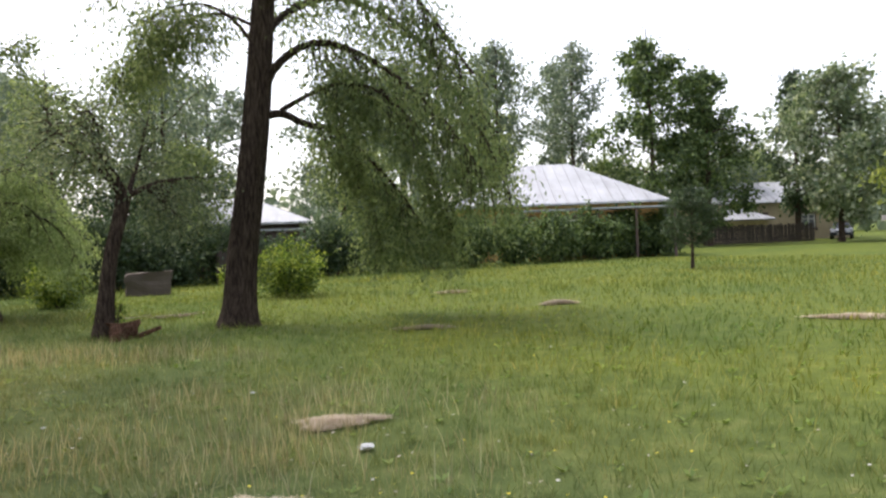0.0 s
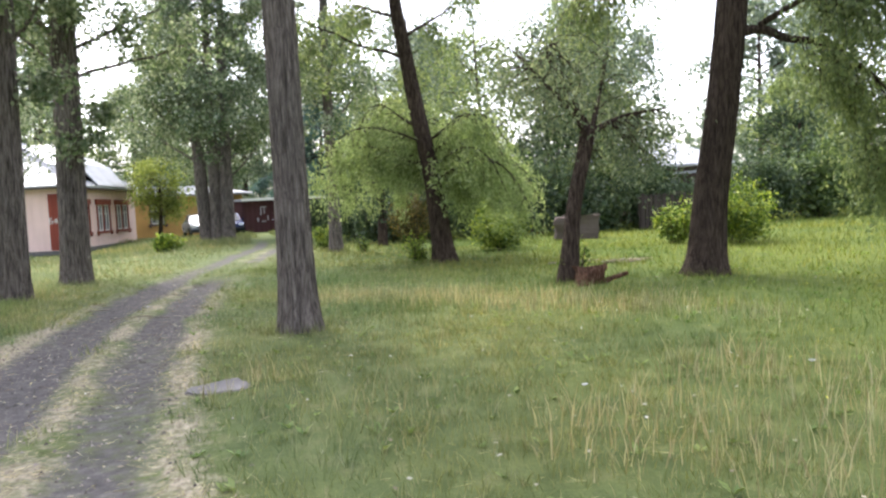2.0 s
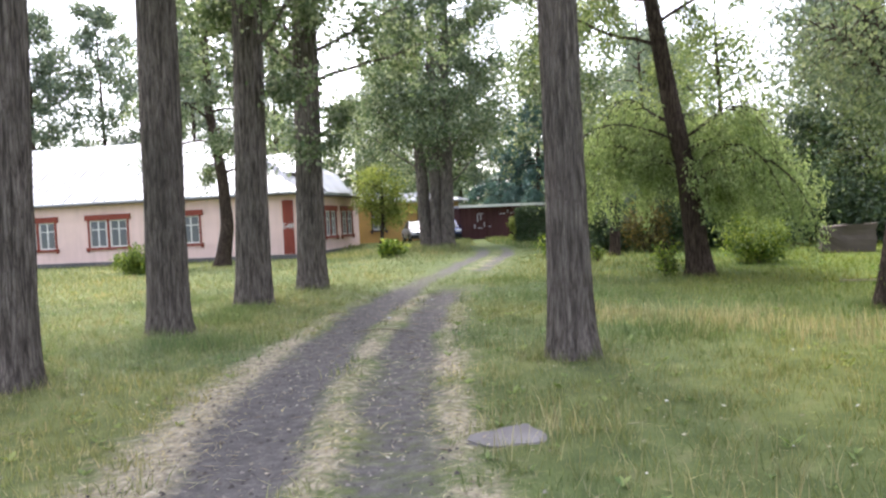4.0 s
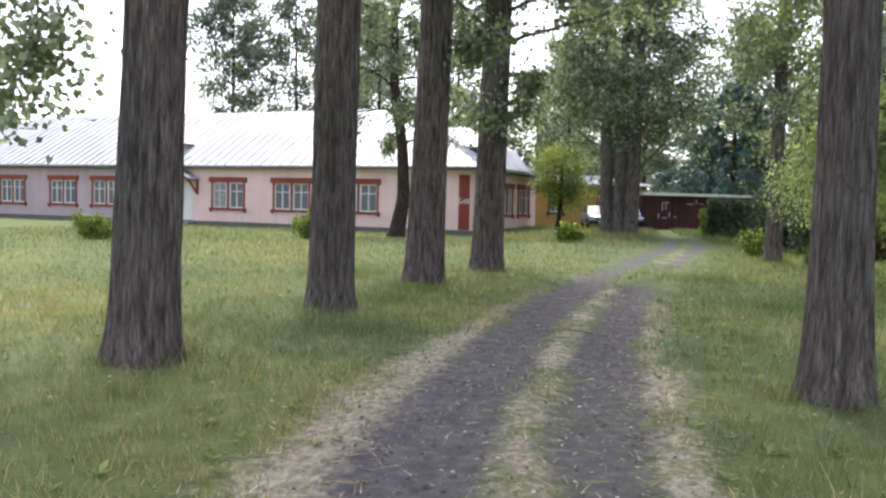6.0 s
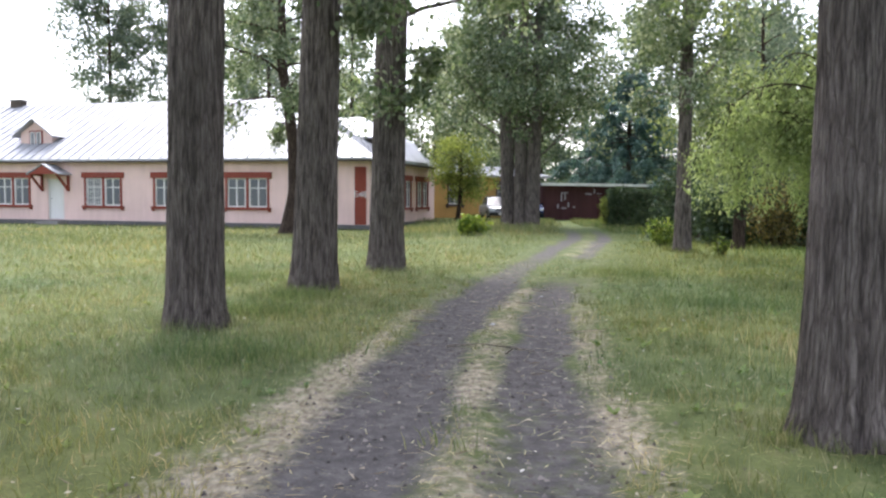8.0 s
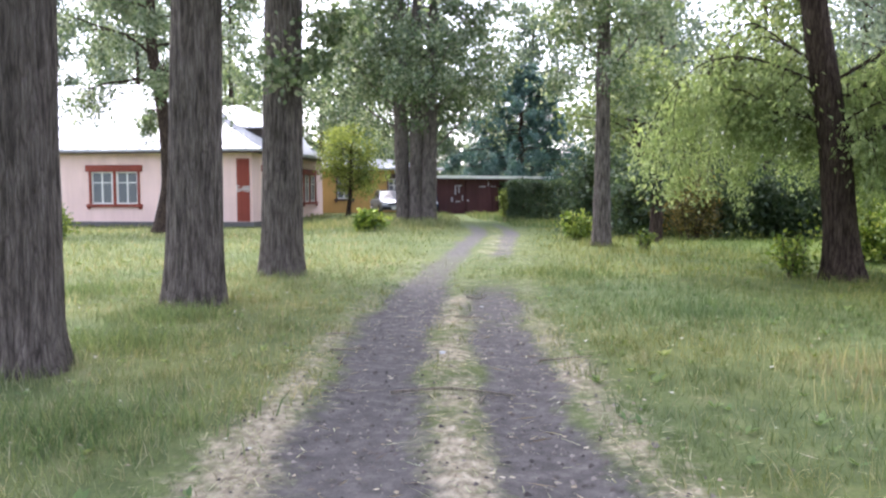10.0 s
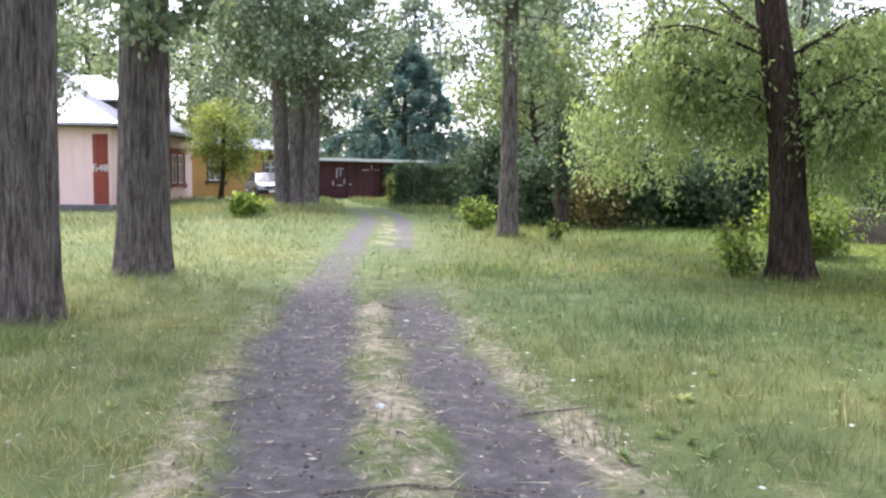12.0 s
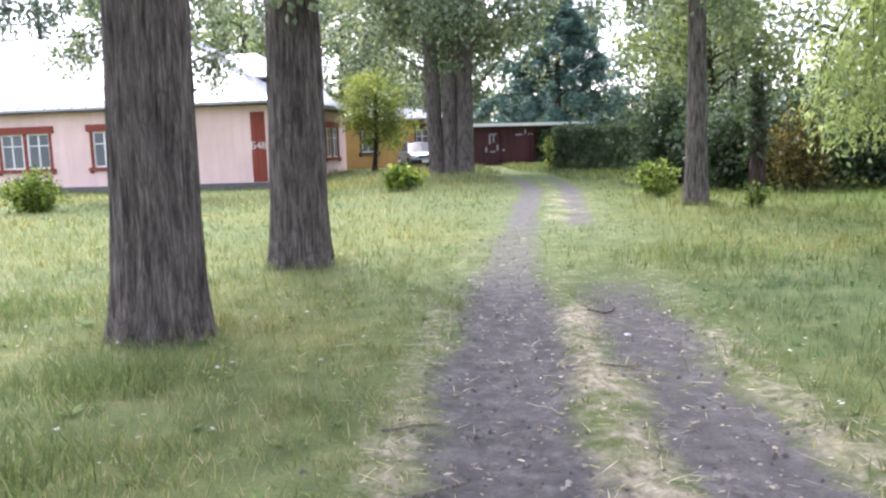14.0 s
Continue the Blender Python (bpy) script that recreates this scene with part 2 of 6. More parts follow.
M_GLASS = Mat("window_glass", 0.04, 0.0, 0.8).color((0.15, 0.16, 0.175)).m
M_CAR_GLASS = Mat("car_glass", 0.12, 0.0, 0.08).color((0.03, 0.035, 0.04)).m
M_STRAW_PILE = leaf_mat("cut_hay", (0.34, 0.26, 0.16), (0.50, 0.41, 0.27), (0.64, 0.56, 0.41), 0.2)
M_OLD_HAY = leaf_mat("old_hay", (0.16, 0.125, 0.07), (0.26, 0.215, 0.12), (0.38, 0.33, 0.20), 0.2)
M_STICK = bark_mat("dry_stick", (0.42, 0.37, 0.30), (0.60, 0.54, 0.46), 3)
M_LOG = bark_mat("red_brown_log", (0.15, 0.075, 0.05), (0.30, 0.19, 0.13), 2)
M_DEADLEAF = leaf_mat("fallen_leaf", (0.26, 0.22, 0.14), (0.40, 0.36, 0.26), (0.60, 0.58, 0.50), 0.2)
M_FLOWER = leaf_mat("yellow_flower", (0.65, 0.50, 0.02), (0.75, 0.60, 0.03), (0.8, 0.7, 0.08), 0.2)
M_PAPER = paint_mat("white_litter", (0.50, 0.51, 0.51), 0.7, 0.1)


# ---- mesh helpers ----
def np_mesh(name, v, f, mat, smooth=False):
    """A mesh from arrays of vertices and of equal-sided faces."""
    v, f = np.asarray(v, np.float32), np.asarray(f, np.int32)
    me = bpy.data.meshes.new(name)
    me.vertices.add(len(v))
    me.vertices.foreach_set("co", v.ravel())
    k = f.shape[1]
    me.loops.add(f.size)
    me.loops.foreach_set("vertex_index", f.ravel())
    me.polygons.add(len(f))
    me.polygons.foreach_set("loop_start", np.arange(len(f), dtype=np.int32) * k)
    me.update(calc_edges=True)
    if smooth:
        me.polygons.foreach_set("use_smooth", np.ones(len(f), bool))
    me.materials.append(mat)
    return me


def thing(name, label, category, group="", kind="", at=(0, 0, 0), turn=0.0):
    ob = new(name)
    ob.empty_display_size = 0.2
    ob.matrix_basis = pose(*at, 0, 0, turn)
    return tagged(ob, label, category, group, kind)


def child(name, me, parent, label=""):
    ob = new(name, me)
    ob.parent = parent
    return tagged(ob, label)


def part(name, bm, material, parent, label="", smooth=False):
    me = bpy.data.meshes.new(name)
    bmesh.ops.recalc_face_normals(bm, faces=bm.faces)
    bm.to_mesh(me)
    bm.free()
    me.materials.append(material)
    if smooth:
        me.polygons.foreach_set("use_smooth", [True] * len(me.polygons))
    return child(name, me, parent, label)


def solid(bm, x0, x1, y0, y1, z0, z1, bevel=0.0):
    r = bmesh.ops.create_cube(bm, size=1)["verts"]
    bmesh.ops.scale(bm, vec=(x1 - x0, y1 - y0, z1 - z0), verts=r)
    bmesh.ops.translate(bm, vec=((x0 + x1) / 2, (y0 + y1) / 2, (z0 + z1) / 2), verts=r)
    if bevel:
        edges = list({e for v in r for e in v.link_edges})
        bmesh.ops.bevel(bm, geom=edges, offset=bevel, segments=2, affect="EDGES")
    return bm


def box(x0, x1, y0, y1, z0, z1, bevel=0.0):
    return solid(bmesh.new(), x0, x1, y0, y1, z0, z1, bevel)


def smoothstep(a, b, x):
    t = np.clip((x - a) / (b - a), 0, 1)
    return t * t * (3 - 2 * t)


# ---- the ground ----
TRACK_Y = [-40, -20, -12, -8, -4, 0, 3, 6.2, 10.5, 17.5, 24, 31, 38]
TRACK_X = [6.5, 4.2, 3.1, 2.65, 2.4, 2.25, 2.35, 2.6, 3.15, 4.3, 5.35, 5.5, 5.3]


def track_x(y):
    ys = np.asarray(y, float)
    out = np.zeros_like(ys)
    for d in (-2, -1, 0, 1, 2):
        out = out + np.interp(ys + d, TRACK_Y, TRACK_X)
    return out / 5


def wave(x, y):
    """A soft, repeatable unevenness between about -1 and 1."""
    return (np.sin(x * 0.9 + 1.3 * np.sin(y * 0.7)) + np.sin(y * 1.1 + 1.7 * np.sin(x * 0.53 + 2)) + 0.6 * np.sin(2.3 * x + 1.9 * y)
            + 0.5 * np.sin(3.7 * y - 2.9 * x + 1)) / 3.1


def rut_amount(x, y):
    o = x - track_x(y) + 0.07 * wave(2.1 * x, 1.7 * y) + 0.04 * wave(5.3 * x + 2, 4.1 * y)
    fade = 1 - smoothstep(24, 35, y)
    over = np.exp(-((y - 10.9) / 3.0) ** 4)                   # grass has grown over part of the ruts
    far = 1 - 0.22 * smoothstep(6, 13, y)
    w = 0.35 + 0.09 * wave(x * 0.8 + 9, y * 0.9) - 0.06 * smoothstep(10, 16, y)
    left = np.exp(-((o + 0.53) / (w + 0.05)) ** 4) * (1 - 0.22 * over)
    right = np.exp(-((o - 0.46) / w) ** 4) * (1 - 0.93 * over) * (0.76 + 0.24 * wave(1.3 * x, 1.1 * y + 5) + 0.2 * smoothstep(-2, 2, y))
    return np.clip((left + right) * far, 0, 1) * fade


def straw_amount(x, y):
    o = x - track_x(y)
    n = 0.5 + 0.5 * wave(1.7 * x + 4, 1.9 * y)
    k = np.clip(0.5 + 0.8 * wave(4.3 * x + 1, 3.9 * y + 2), 0, 1)
    far = 1 - 0.62 * smoothstep(1, 10, y)
    wide = 0.42 - 0.22 * smoothstep(-2, 3, y)
    side = (np.exp(-((o + 1.04) / wide) ** 2) * (0.62 + 0.35 * n + 0.35 * k) * (1 - 0.35 * smoothstep(0, 4, y)) + np.exp(-((o - 0.88) / 0.24) ** 2) * (0.15 + 0.4 * n + 0.4 * k)) * far
    over = np.exp(-((y - 10.9) / 3.2) ** 4)
    mid = np.exp(-(o / 0.28) ** 2) * (0.15 + 0.45 * n + 0.45 * k) * (1 - 0.75 * over) * (1 - 0.4 * smoothstep(6, 13, y))
    stony = 0.8 * k * np.exp(-((o - 0.40) / 0.26) ** 2) * np.exp(-((y - 17.0) / 4.0) ** 2)
    foot = sum(np.exp(-(((x - px) ** 2 + (y - py) ** 2) / 0.9 ** 2)) for px, py in ((-1.06, -0.41), (-0.75, 3.3), (-0.38, 6.8), (0.2, 10.0), (4.47, 0.18)))
    return np.clip((side + mid + stony) * (1 - smoothstep(20, 32, y)) + 0.45 * foot * n, 0, 1)


def ground_z(x, y):
    x, y = np.asarray(x, float), np.asarray(y, float)
    near = np.exp(-(((x - 4) / 30) ** 2 + ((y - 5) / 30) ** 2))
    dip = smoothstep(14, 30, y) * (1 - smoothstep(-3, 2, x)) * (1 - smoothstep(38, 45, y) * smoothstep(-14, -6, x))
    return near * (0.022 * wave(0.8 * x, 0.8 * y) - 0.045 * rut_amount(x, y)) - 0.24 * dip          # falls a little towards the house


def axis(fine0, fine1, step, far, grow=1.13):
    mid = list(np.arange(fine0, fine1 + step / 2, step))
    up, s = [mid[-1]], step
    while up[-1] < far:
        s *= grow
        up.append(up[-1] + s)
    down, s = [mid[0]], step
    while down[-1] > -far:
        s *= grow
        down.append(down[-1] - s)
    return np.array(down[:0:-1] + mid + up[1:])


gx, gy = axis(-2, 7.5, 0.10, 1500), axis(-12, 22, 0.16, 1500)
X, Y = np.meshgrid(gx, gy)
Z = ground_z(X, Y)
gi = np.arange(X.size).reshape(X.shape)
gf = np.stack([gi[:-1, :-1], gi[:-1, 1:], gi[1:, 1:], gi[1:, :-1]], -1).reshape(-1, 4)
gme = np_mesh("ground", np.stack([X, Y, Z], -1).reshape(-1, 3), gf, M_GROUND, True)
for key, fn in (("rut", rut_amount), ("straw", straw_amount)):
    at_ = gme.attributes.new(key, "FLOAT", "POINT")
    at_.data.foreach_set("value", fn(X, Y).ravel().astype(np.float32))
tagged(new("ground", gme), "green meadow with two worn dark earth wheel ruts", "ground", kind="structure")


# ---- grass ----
def blades(name, label, x, y, h, w, mat, lean=0.45, flat=0.0, category="grass", tuft=0.0):
    """Bent grass blades, each a strip of two faces drawn to a point, rooted in the ground."""
    n = len(x)
    if tuft:
        at = rng.integers(0, n, n // 22)
        cx, cy = x[at], y[at]
        own = rng.integers(0, len(cx), n)
        gather = rng.uniform(0, 1, n) < tuft
        x = np.where(gather, cx[own] + rng.normal(0, 0.055, n), x)
        y = np.where(gather, cy[own] + rng.normal(0, 0.055, n), y)
        h = np.where(gather, h * (0.7 + 0.9 * rng.uniform(0, 1, len(cx)) ** 2)[own], h)
    a = rng.uniform(0, 2 * np.pi, n)
    b = rng.uniform(0, 2 * np.pi, n)
    side = np.stack([np.cos(a), np.sin(a), np.zeros(n)], 1) * (w / 2)[:, None]
    bend = np.stack([np.cos(b), np.sin(b), np.zeros(n)], 1) * (h * rng.uniform(0.1, lean, n))[:, None]
    up = np.zeros((n, 3))
    up[:, 2] = h * (1 - flat)
    root = np.stack([x, y, ground_z(x, y) - 0.01], 1)
    if flat:
        bend = bend * (1 + 6 * flat)
        root[:, 2] += 0.015 + rng.uniform(0, 0.02, n)
    mid = root + 0.55 * up + 0.35 * bend
    tip = root + up + bend
    v = np.stack([root - side, root + side, mid + 0.7 * side, mid - 0.7 * side, tip], 1).reshape(-1, 3)
    o = np.arange(n)[:, None] * 5
    f = np.concatenate([o + np.array([0, 1, 2]), o + np.array([0, 2, 3]), o + np.array([3, 2, 4])])
    return tagged(new(name, np_mesh(name, v, f, mat)), label, category, kind="stuff")


def spread(n, x0, x1, y0, y1):
    return rng.uniform(x0, x1, n), rng.uniform(y0, y1, n)


def from_walk(x, y):
    """How far a place lies from the line walked."""
    return np.hypot(x - np.interp(y, [-11, 2], [4.2, 1.7]), np.maximum(0, np.maximum(y - 2.5, -11 - y)))


def keep_green(x, y):
    bare = np.clip(rut_amount(x, y) * 1.3 + 0.75 * straw_amount(x, y), 0, 1)
    tracky = np.abs(x - track_x(y)) < 0.8
    bare = np.where(np.hypot(x - 3.58, y + 3.0) < 0.23, 1, bare)
    crown = np.exp(-((x - track_x(y)) / 0.22) ** 2) * np.clip(0.15 + 0.6 * wave(1.9 * x + 7, 1.5 * y), 0, 0.8)
    over = 0.6 * np.exp(-((y - 10.9) / 3.0) ** 4)
    p = np.where(tracky, np.clip(0.16 + over, 0, 1) * (1 - bare) + 0.55 * crown, 1 - bare)
    return rng.uniform(0, 1, len(x)) < p


x, y = spread(345000, -8, 14, -11.5, 15)
k = keep_green(x, y) & (rng.uniform(0, 1, len(x)) < np.clip(1.25 - from_walk(x, y) / 9, 0.15, 1))
x, y = x[k], y[k]
tall = 0.5 + 0.5 * wave(0.55 * x + 3, 0.6 * y)
verge = smoothstep(0.9, 1.8, np.abs(x - track_x(y)))
blades("grass", "short uneven green meadow grass beside the track", x, y, (0.045 + 0.10 * tall * rng.uniform(0.4, 1.3, len(x))) * (0.35 + 0.65 * verge),
       rng.uniform(0.004, 0.009, len(x)), M_GRASS, 1.0, tuft=0.6)
x, y = spread(140000, -24, 40, -14, 36)
d = from_walk(x, y) + 2.5
k = keep_green(x, y) & (d > 8.5) & (rng.uniform(0, 1, len(x)) < np.clip(1.5 - d / 38, 0.2, 1))
x, y, d = x[k], y[k], d[k]
tall = 0.5 + 0.5 * wave(0.4 * x, 0.45 * y)
blades("grass", "longer green meadow grass under the trees", x, y, (0.07 + 0.16 * tall * rng.uniform(0.3, 1.2, len(x))) * (0.25 + 0.75 * smoothstep(0.8, 2.2, np.abs(x - track_x(y)))), rng.uniform(0.010, 0.018, len(x)) * (0.6 + d / 22), M_GRASS, 0.8)
# seeding tall grass on the near side of the meadow
x, y = spread(26000, 3.4, 9.5, -9, 3)
k = (rng.uniform(0, 1, len(x)) < np.clip(wave(0.9 * x + 2, 0.8 * y) - 0.1, 0, 0.8)) & keep_green(x, y)
x, y = x[k], y[k]
blades("dry_grass", "pale seeding grass stalks among the green", x, y, rng.uniform(0.12, 0.30, len(x)), rng.uniform(0.004, 0.009, len(x)), M_DRY, 0.5)
# dry short grass on the house side of the track
x, y = spread(42000, -5, 2.2, -6, 12)
k = (rng.uniform(0, 1, len(x)) < np.clip(0.35 + 0.6 * wave(0.8 * x + 5, 0.7 * y + 1), 0.05, 0.8)) & keep_green(x, y)
x, y = x[k], y[k]
blades("dry_grass", "short withered grass among the green beside the track", x, y, rng.uniform(0.03, 0.10, len(x)), rng.uniform(0.004, 0.008, len(x)), M_DRY, 1.1)
# longer grass before the container and at the end of the track
x, y = spread(9000, -3, 9.5, 27, 43)
k = np.abs(x - track_x(y)) > 0.5 + 0.5 * (y < 33)
x, y = x[k], y[k]
blades("grass", "long soft grass at the far end of the track", x, y, rng.uniform(0.15, 0.34, len(x)), rng.uniform(0.02, 0.04, len(x)), M_GRASS, 0.8)
# tufts round the feet of the trees
fx, fy = [], []
for px, py, pr in ((-1.06, -0.41, 0.34), (-0.75, 3.3, 0.36), (-0.38, 6.85, 0.38), (0.17, 10.2, 0.36), (4.43, -0.12, 0.30), (8.5, 8.75, 0.32), (8.93, 2.3, 0.22), (11.3, 2.1, 0.42), (6.9, 16.4, 0.26)):
    ta = rng.uniform(0, 2 * np.pi, 420)
    tr = pr + np.abs(rng.normal(0, 0.16, 420))
    fx.append(px + tr * np.cos(ta))
    fy.append(py + tr * np.sin(ta))
x, y = np.concatenate(fx), np.concatenate(fy)
blades("grass", "grass tufts round the feet of the trees", x, y, rng.uniform(0.04, 0.17, len(x)), rng.uniform(0.005, 0.010, len(x)), M_GRASS, 0.9, tuft=0.5)
# darker, lusher patches
fx, fy = [], []
for px, py, pw in ((-0.3, 4.2, 0.35), (0.2, 1.7, 0.4), (-0.3, 5.6, 0.3), (-2.2, 1.4, 0.4), (5.8, 1.0, 0.5), (5.2, 5.6, 0.6), (4.6, 9.5, 0.6), (-1.9, 7.8, 0.5)):
    fx.append(px + rng.normal(0, pw, 700))
    fy.append(py + rng.normal(0, pw * 0.8, 700))
x, y = np.concatenate(fx), np.concatenate(fy)
blades("grass", "lush dark green patches in the meadow grass", x, y, rng.uniform(0.07, 0.20, len(x)), rng.uniform(0.006, 0.013, len(x)), M_LUSH, 0.9)
x, y = spread(170000, 0.2, 7.5, -11, 26)
k = rng.uniform(0, 1, len(x)) < (straw_amount(x, y) + 0.05) * (1.0 - 0.8 * rut_amount(x, y)) * np.clip(1.2 - np.abs(y + 2) / 26, 0.2, 1)
x, y = x[k], y[k]
blades("straw", "dry straw lying along the edges of the track", x, y, rng.uniform(0.012, 0.042, len(x)), rng.uniform(0.004, 0.010, len(x)), M_DRY, 0.9, 0.8, "straw")

x, y = spread(9000, 0.4, 6.0, -10, 20)
k = rng.uniform(0, 1, len(x)) < np.clip(0.8 * straw_amount(x, y) + 0.10 * rut_amount(x, y), 0, 1) * 0.55
x, y = x[k], y[k]
blades("straw", "pale bits of twig and stalk scattered on the track", x, y, rng.uniform(0.015, 0.045, len(x)), rng.uniform(0.006, 0.012, len(x)), M_PALE, 0.8, 0.85, "straw")


def weeds(n, x0, x1, y0, y1):
    """Low broad-leaved rosettes among the grass."""
    x, y = spread(n, x0, x1, y0, y1)
    k = keep_green(x, y) & (np.abs(x - track_x(y)) > 0.9)
    x, y = x[k], y[k]
    m = 6
    ox, oy = np.repeat(x, m), np.repeat(y, m)
    a = rng.uniform(0, 2 * np.pi, len(ox))
    s = np.repeat(rng.uniform(0.03, 0.075, len(x)), m) * rng.uniform(0.7, 1.2, len(ox))
    d = np.stack([np.cos(a), np.sin(a), rng.uniform(0.3, 1.1, len(ox))], 1) * s[:, None]
    w = np.stack([-np.sin(a), np.cos(a), np.zeros(len(ox))], 1) * (s * 0.26)[:, None]
    p = np.stack([ox, oy, ground_z(ox, oy)], 1)
    tip = p + d * np.array([1, 1, 0.75])
    v = np.stack([p, p + 0.5 * d + w, tip, p + 0.5 * d - w], 1).reshape(-1, 3)
    tagged(new("weeds", np_mesh("weeds", v, np.arange(len(v)).reshape(-1, 4), M_WEED)), "low broad-leaved weeds among the meadow grass", "weeds", kind="stuff")


M_WEED = grass_mat("weed_leaf", (0.0, (0.13, 0.20, 0.075)), (0.5, (0.20, 0.28, 0.10)), (1.0, (0.30, 0.37, 0.14)))
weeds(3000, -7, 16, -11, 13)


# ---- trees and shrubs ----
def unit(v):
    v = np.asarray(v, float)
    return v / (np.linalg.norm(v) + 1e-9)


class Plant:
    """Collects the wood and the leaves of one tree or shrub about its foot."""

    def __init__(self, seed, woody=True):
        self.r = np.random.default_rng(seed)
        self.woody = woody                                   # far plants go without the wood of their twigs
        self.v, self.f, self.nv, self.buds = [], [], 0, []

    def tube(self, pts, radii, sides=7, ridge=0.0, flare=0.0):
        pts, radii = np.asarray(pts, float), np.asarray(radii, float)
        d = np.gradient(pts, axis=0)
        d /= np.linalg.norm(d, axis=1)[:, None] + 1e-9
        ref = np.where(np.abs(d[:, 2:3]) > 0.8, np.array([[1.0, 0, 0]]), np.array([[0, 0, 1.0]]))
        a = np.cross(d, ref)
        a /= np.linalg.norm(a, axis=1)[:, None] + 1e-9
        b = np.cross(d, a)
        th = np.linspace(0, 2 * np.pi, sides, endpoint=False)
        rad = np.repeat(radii[:, None], sides, 1)
        if ridge:
            z = pts[:, 2:3]
            ph = self.r.uniform(0, 6, 6)
            t = th[None, :]
            k = (np.abs(np.sin(9 * t + 0.9 * np.sin(2.3 * z + ph[0]) + ph[1])) + np.abs(np.sin(15 * t + 1.3 * np.sin(1.7 * z + ph[2]) + ph[3]))
                 + 0.7 * np.abs(np.sin(11 * t - 1.1 * np.sin(3.1 * z + ph[4]) + 0.5 * z)))
            rad = rad * (1 + ridge * (k - 1.6)) * (1 + 0.05 * np.sin(2 * t + ph[5] + 0.4 * z))
        if flare:
            z = pts[:, 2:3]
            lobes = 1 + 0.45 * np.sin(4 * th[None, :] + self.r.uniform(0, 6)) + 0.3 * np.sin(7 * th[None, :] + 1)
            rad = rad * (1 + flare * np.exp(-np.maximum(z, 0) / 0.22) * (0.6 + 0.4 * lobes))
        ring = pts[:, None, :] + rad[..., None] * (np.cos(th)[None, :, None] * a[:, None, :] + np.sin(th)[None, :, None] * b[:, None, :])
        n, s = len(pts), sides
        i = np.arange(n * s).reshape(n, s)
        j = np.roll(i, -1, 1)
        self.v.append(ring.reshape(-1, 3))
        self.f.append(np.stack([i[:-1], j[:-1], j[1:], i[1:]], -1).reshape(-1, 4) + self.nv)
        self.nv += n * s

    def trunk(self, knots, radii, step=0.12, sides=20, ridge=0.03, flare=0.3):
        knots = np.asarray(knots, float)
        z = np.arange(knots[0, 2], knots[-1, 2] + step, step)
        if z[-1] > 10:
            z = np.concatenate([z[z < 8], np.arange(8, knots[-1, 2] + 0.5, 0.5)])
        px = np.interp(z, knots[:, 2], knots[:, 0])
        py = np.interp(z, knots[:, 2], knots[:, 1])
        for a in (px, py):                                   # rounds the bends between knots
            w = max(1, int(0.35 / step))
            pad = np.pad(a, w, mode="edge")
            a[:] = np.convolve(pad, np.ones(2 * w + 1) / (2 * w + 1), "valid") * 1.0
        self.spine = np.stack([px, py, z], 1)
        self.tube(self.spine, np.interp(z, knots[:, 2], radii), sides, ridge, flare)

    def on(self, z):
        return np.array([np.interp(z, self.spine[:, 2], self.spine[:, 0]), np.interp(z, self.spine[:, 2], self.spine[:, 1]), z])

    def limb(self, start, way, length, r, up=0.0, wiggle=0.15, twigs=6, twig=0.35, fan=0.7, sides=6, bare=0.3, hang=0.0):
        n = max(4, int(length / 0.3))
        p, d, pts = np.array(start, float), unit(way), []
        for i in range(n + 1):
            pts.append(p.copy())
            d = unit(d + np.array([0, 0, up / n]) + self.r.normal(0, wiggle / math.sqrt(n), 3))
            p = p + d * length / n
        self.tube(pts, np.linspace(r, r * 0.25 + 0.003, n + 1), sides)
        self.twigs(pts, twigs, length * twig, fan, bare, hang, r * 0.3)
        return pts

    def path(self, pts, r0, r1, twigs=8, twig=0.6, fan=0.8, bare=0.3, hang=0.0):
        """A limb that follows the given knots."""
        k = np.asarray(pts, float)
        t = np.linspace(0, len(k) - 1, (len(k) - 1) * 6 + 1)
        c = np.stack([np.interp(t, np.arange(len(k)), k[:, i]) for i in range(3)], 1)
        for i in range(3):
            c[1:-1, i] = np.convolve(np.pad(c[:, i], 3, mode="edge"), np.ones(7) / 7, "valid")[1:-1]
        self.tube(c, np.linspace(r0, r1, len(c)), 8)
        self.twigs(list(c), twigs, twig, fan, bare, hang, r1 * 0.6)

    def twigs(self, pts, count, length, fan, bare, hang, r):
        pts = np.asarray(pts)
        for _ in range(count):
            t = self.r.uniform(bare, 1) * (len(pts) - 1)
            i = min(int(t), len(pts) - 2)
            s = pts[i] + (pts[i + 1] - pts[i]) * (t - i)
            d = unit(unit(pts[i + 1] - pts[i]) + self.r.normal(0, fan, 3) + np.array([0, 0, -hang * 0.3]))
            L = length * self.r.uniform(0.5, 1.2)
            q, line = s.copy(), [s]
            for _k in range(4):
                d = unit(d + np.array([0, 0, -hang * 0.28]) + self.r.normal(0, 0.12, 3))
                q = q + d * L / 4
                line.append(q.copy())
                self.buds.append(q.copy())
            if self.woody:
                self.tube(line, np.linspace(max(r, 0.008), 0.004, 5), 3)

    def leaves(self, n, size, aspect=0.6, droop=0.2, sigma=0.25, flat=0.0, low=-9.0, high=99.0):
        c = np.asarray(self.buds)
        c = c[(c[:, 2] >= low) & (c[:, 2] < high)]
        r = self.r
        idx = r.integers(0, len(c), n)
        w8 = r.uniform(0.35, 1.0, len(c))[idx][:, None]
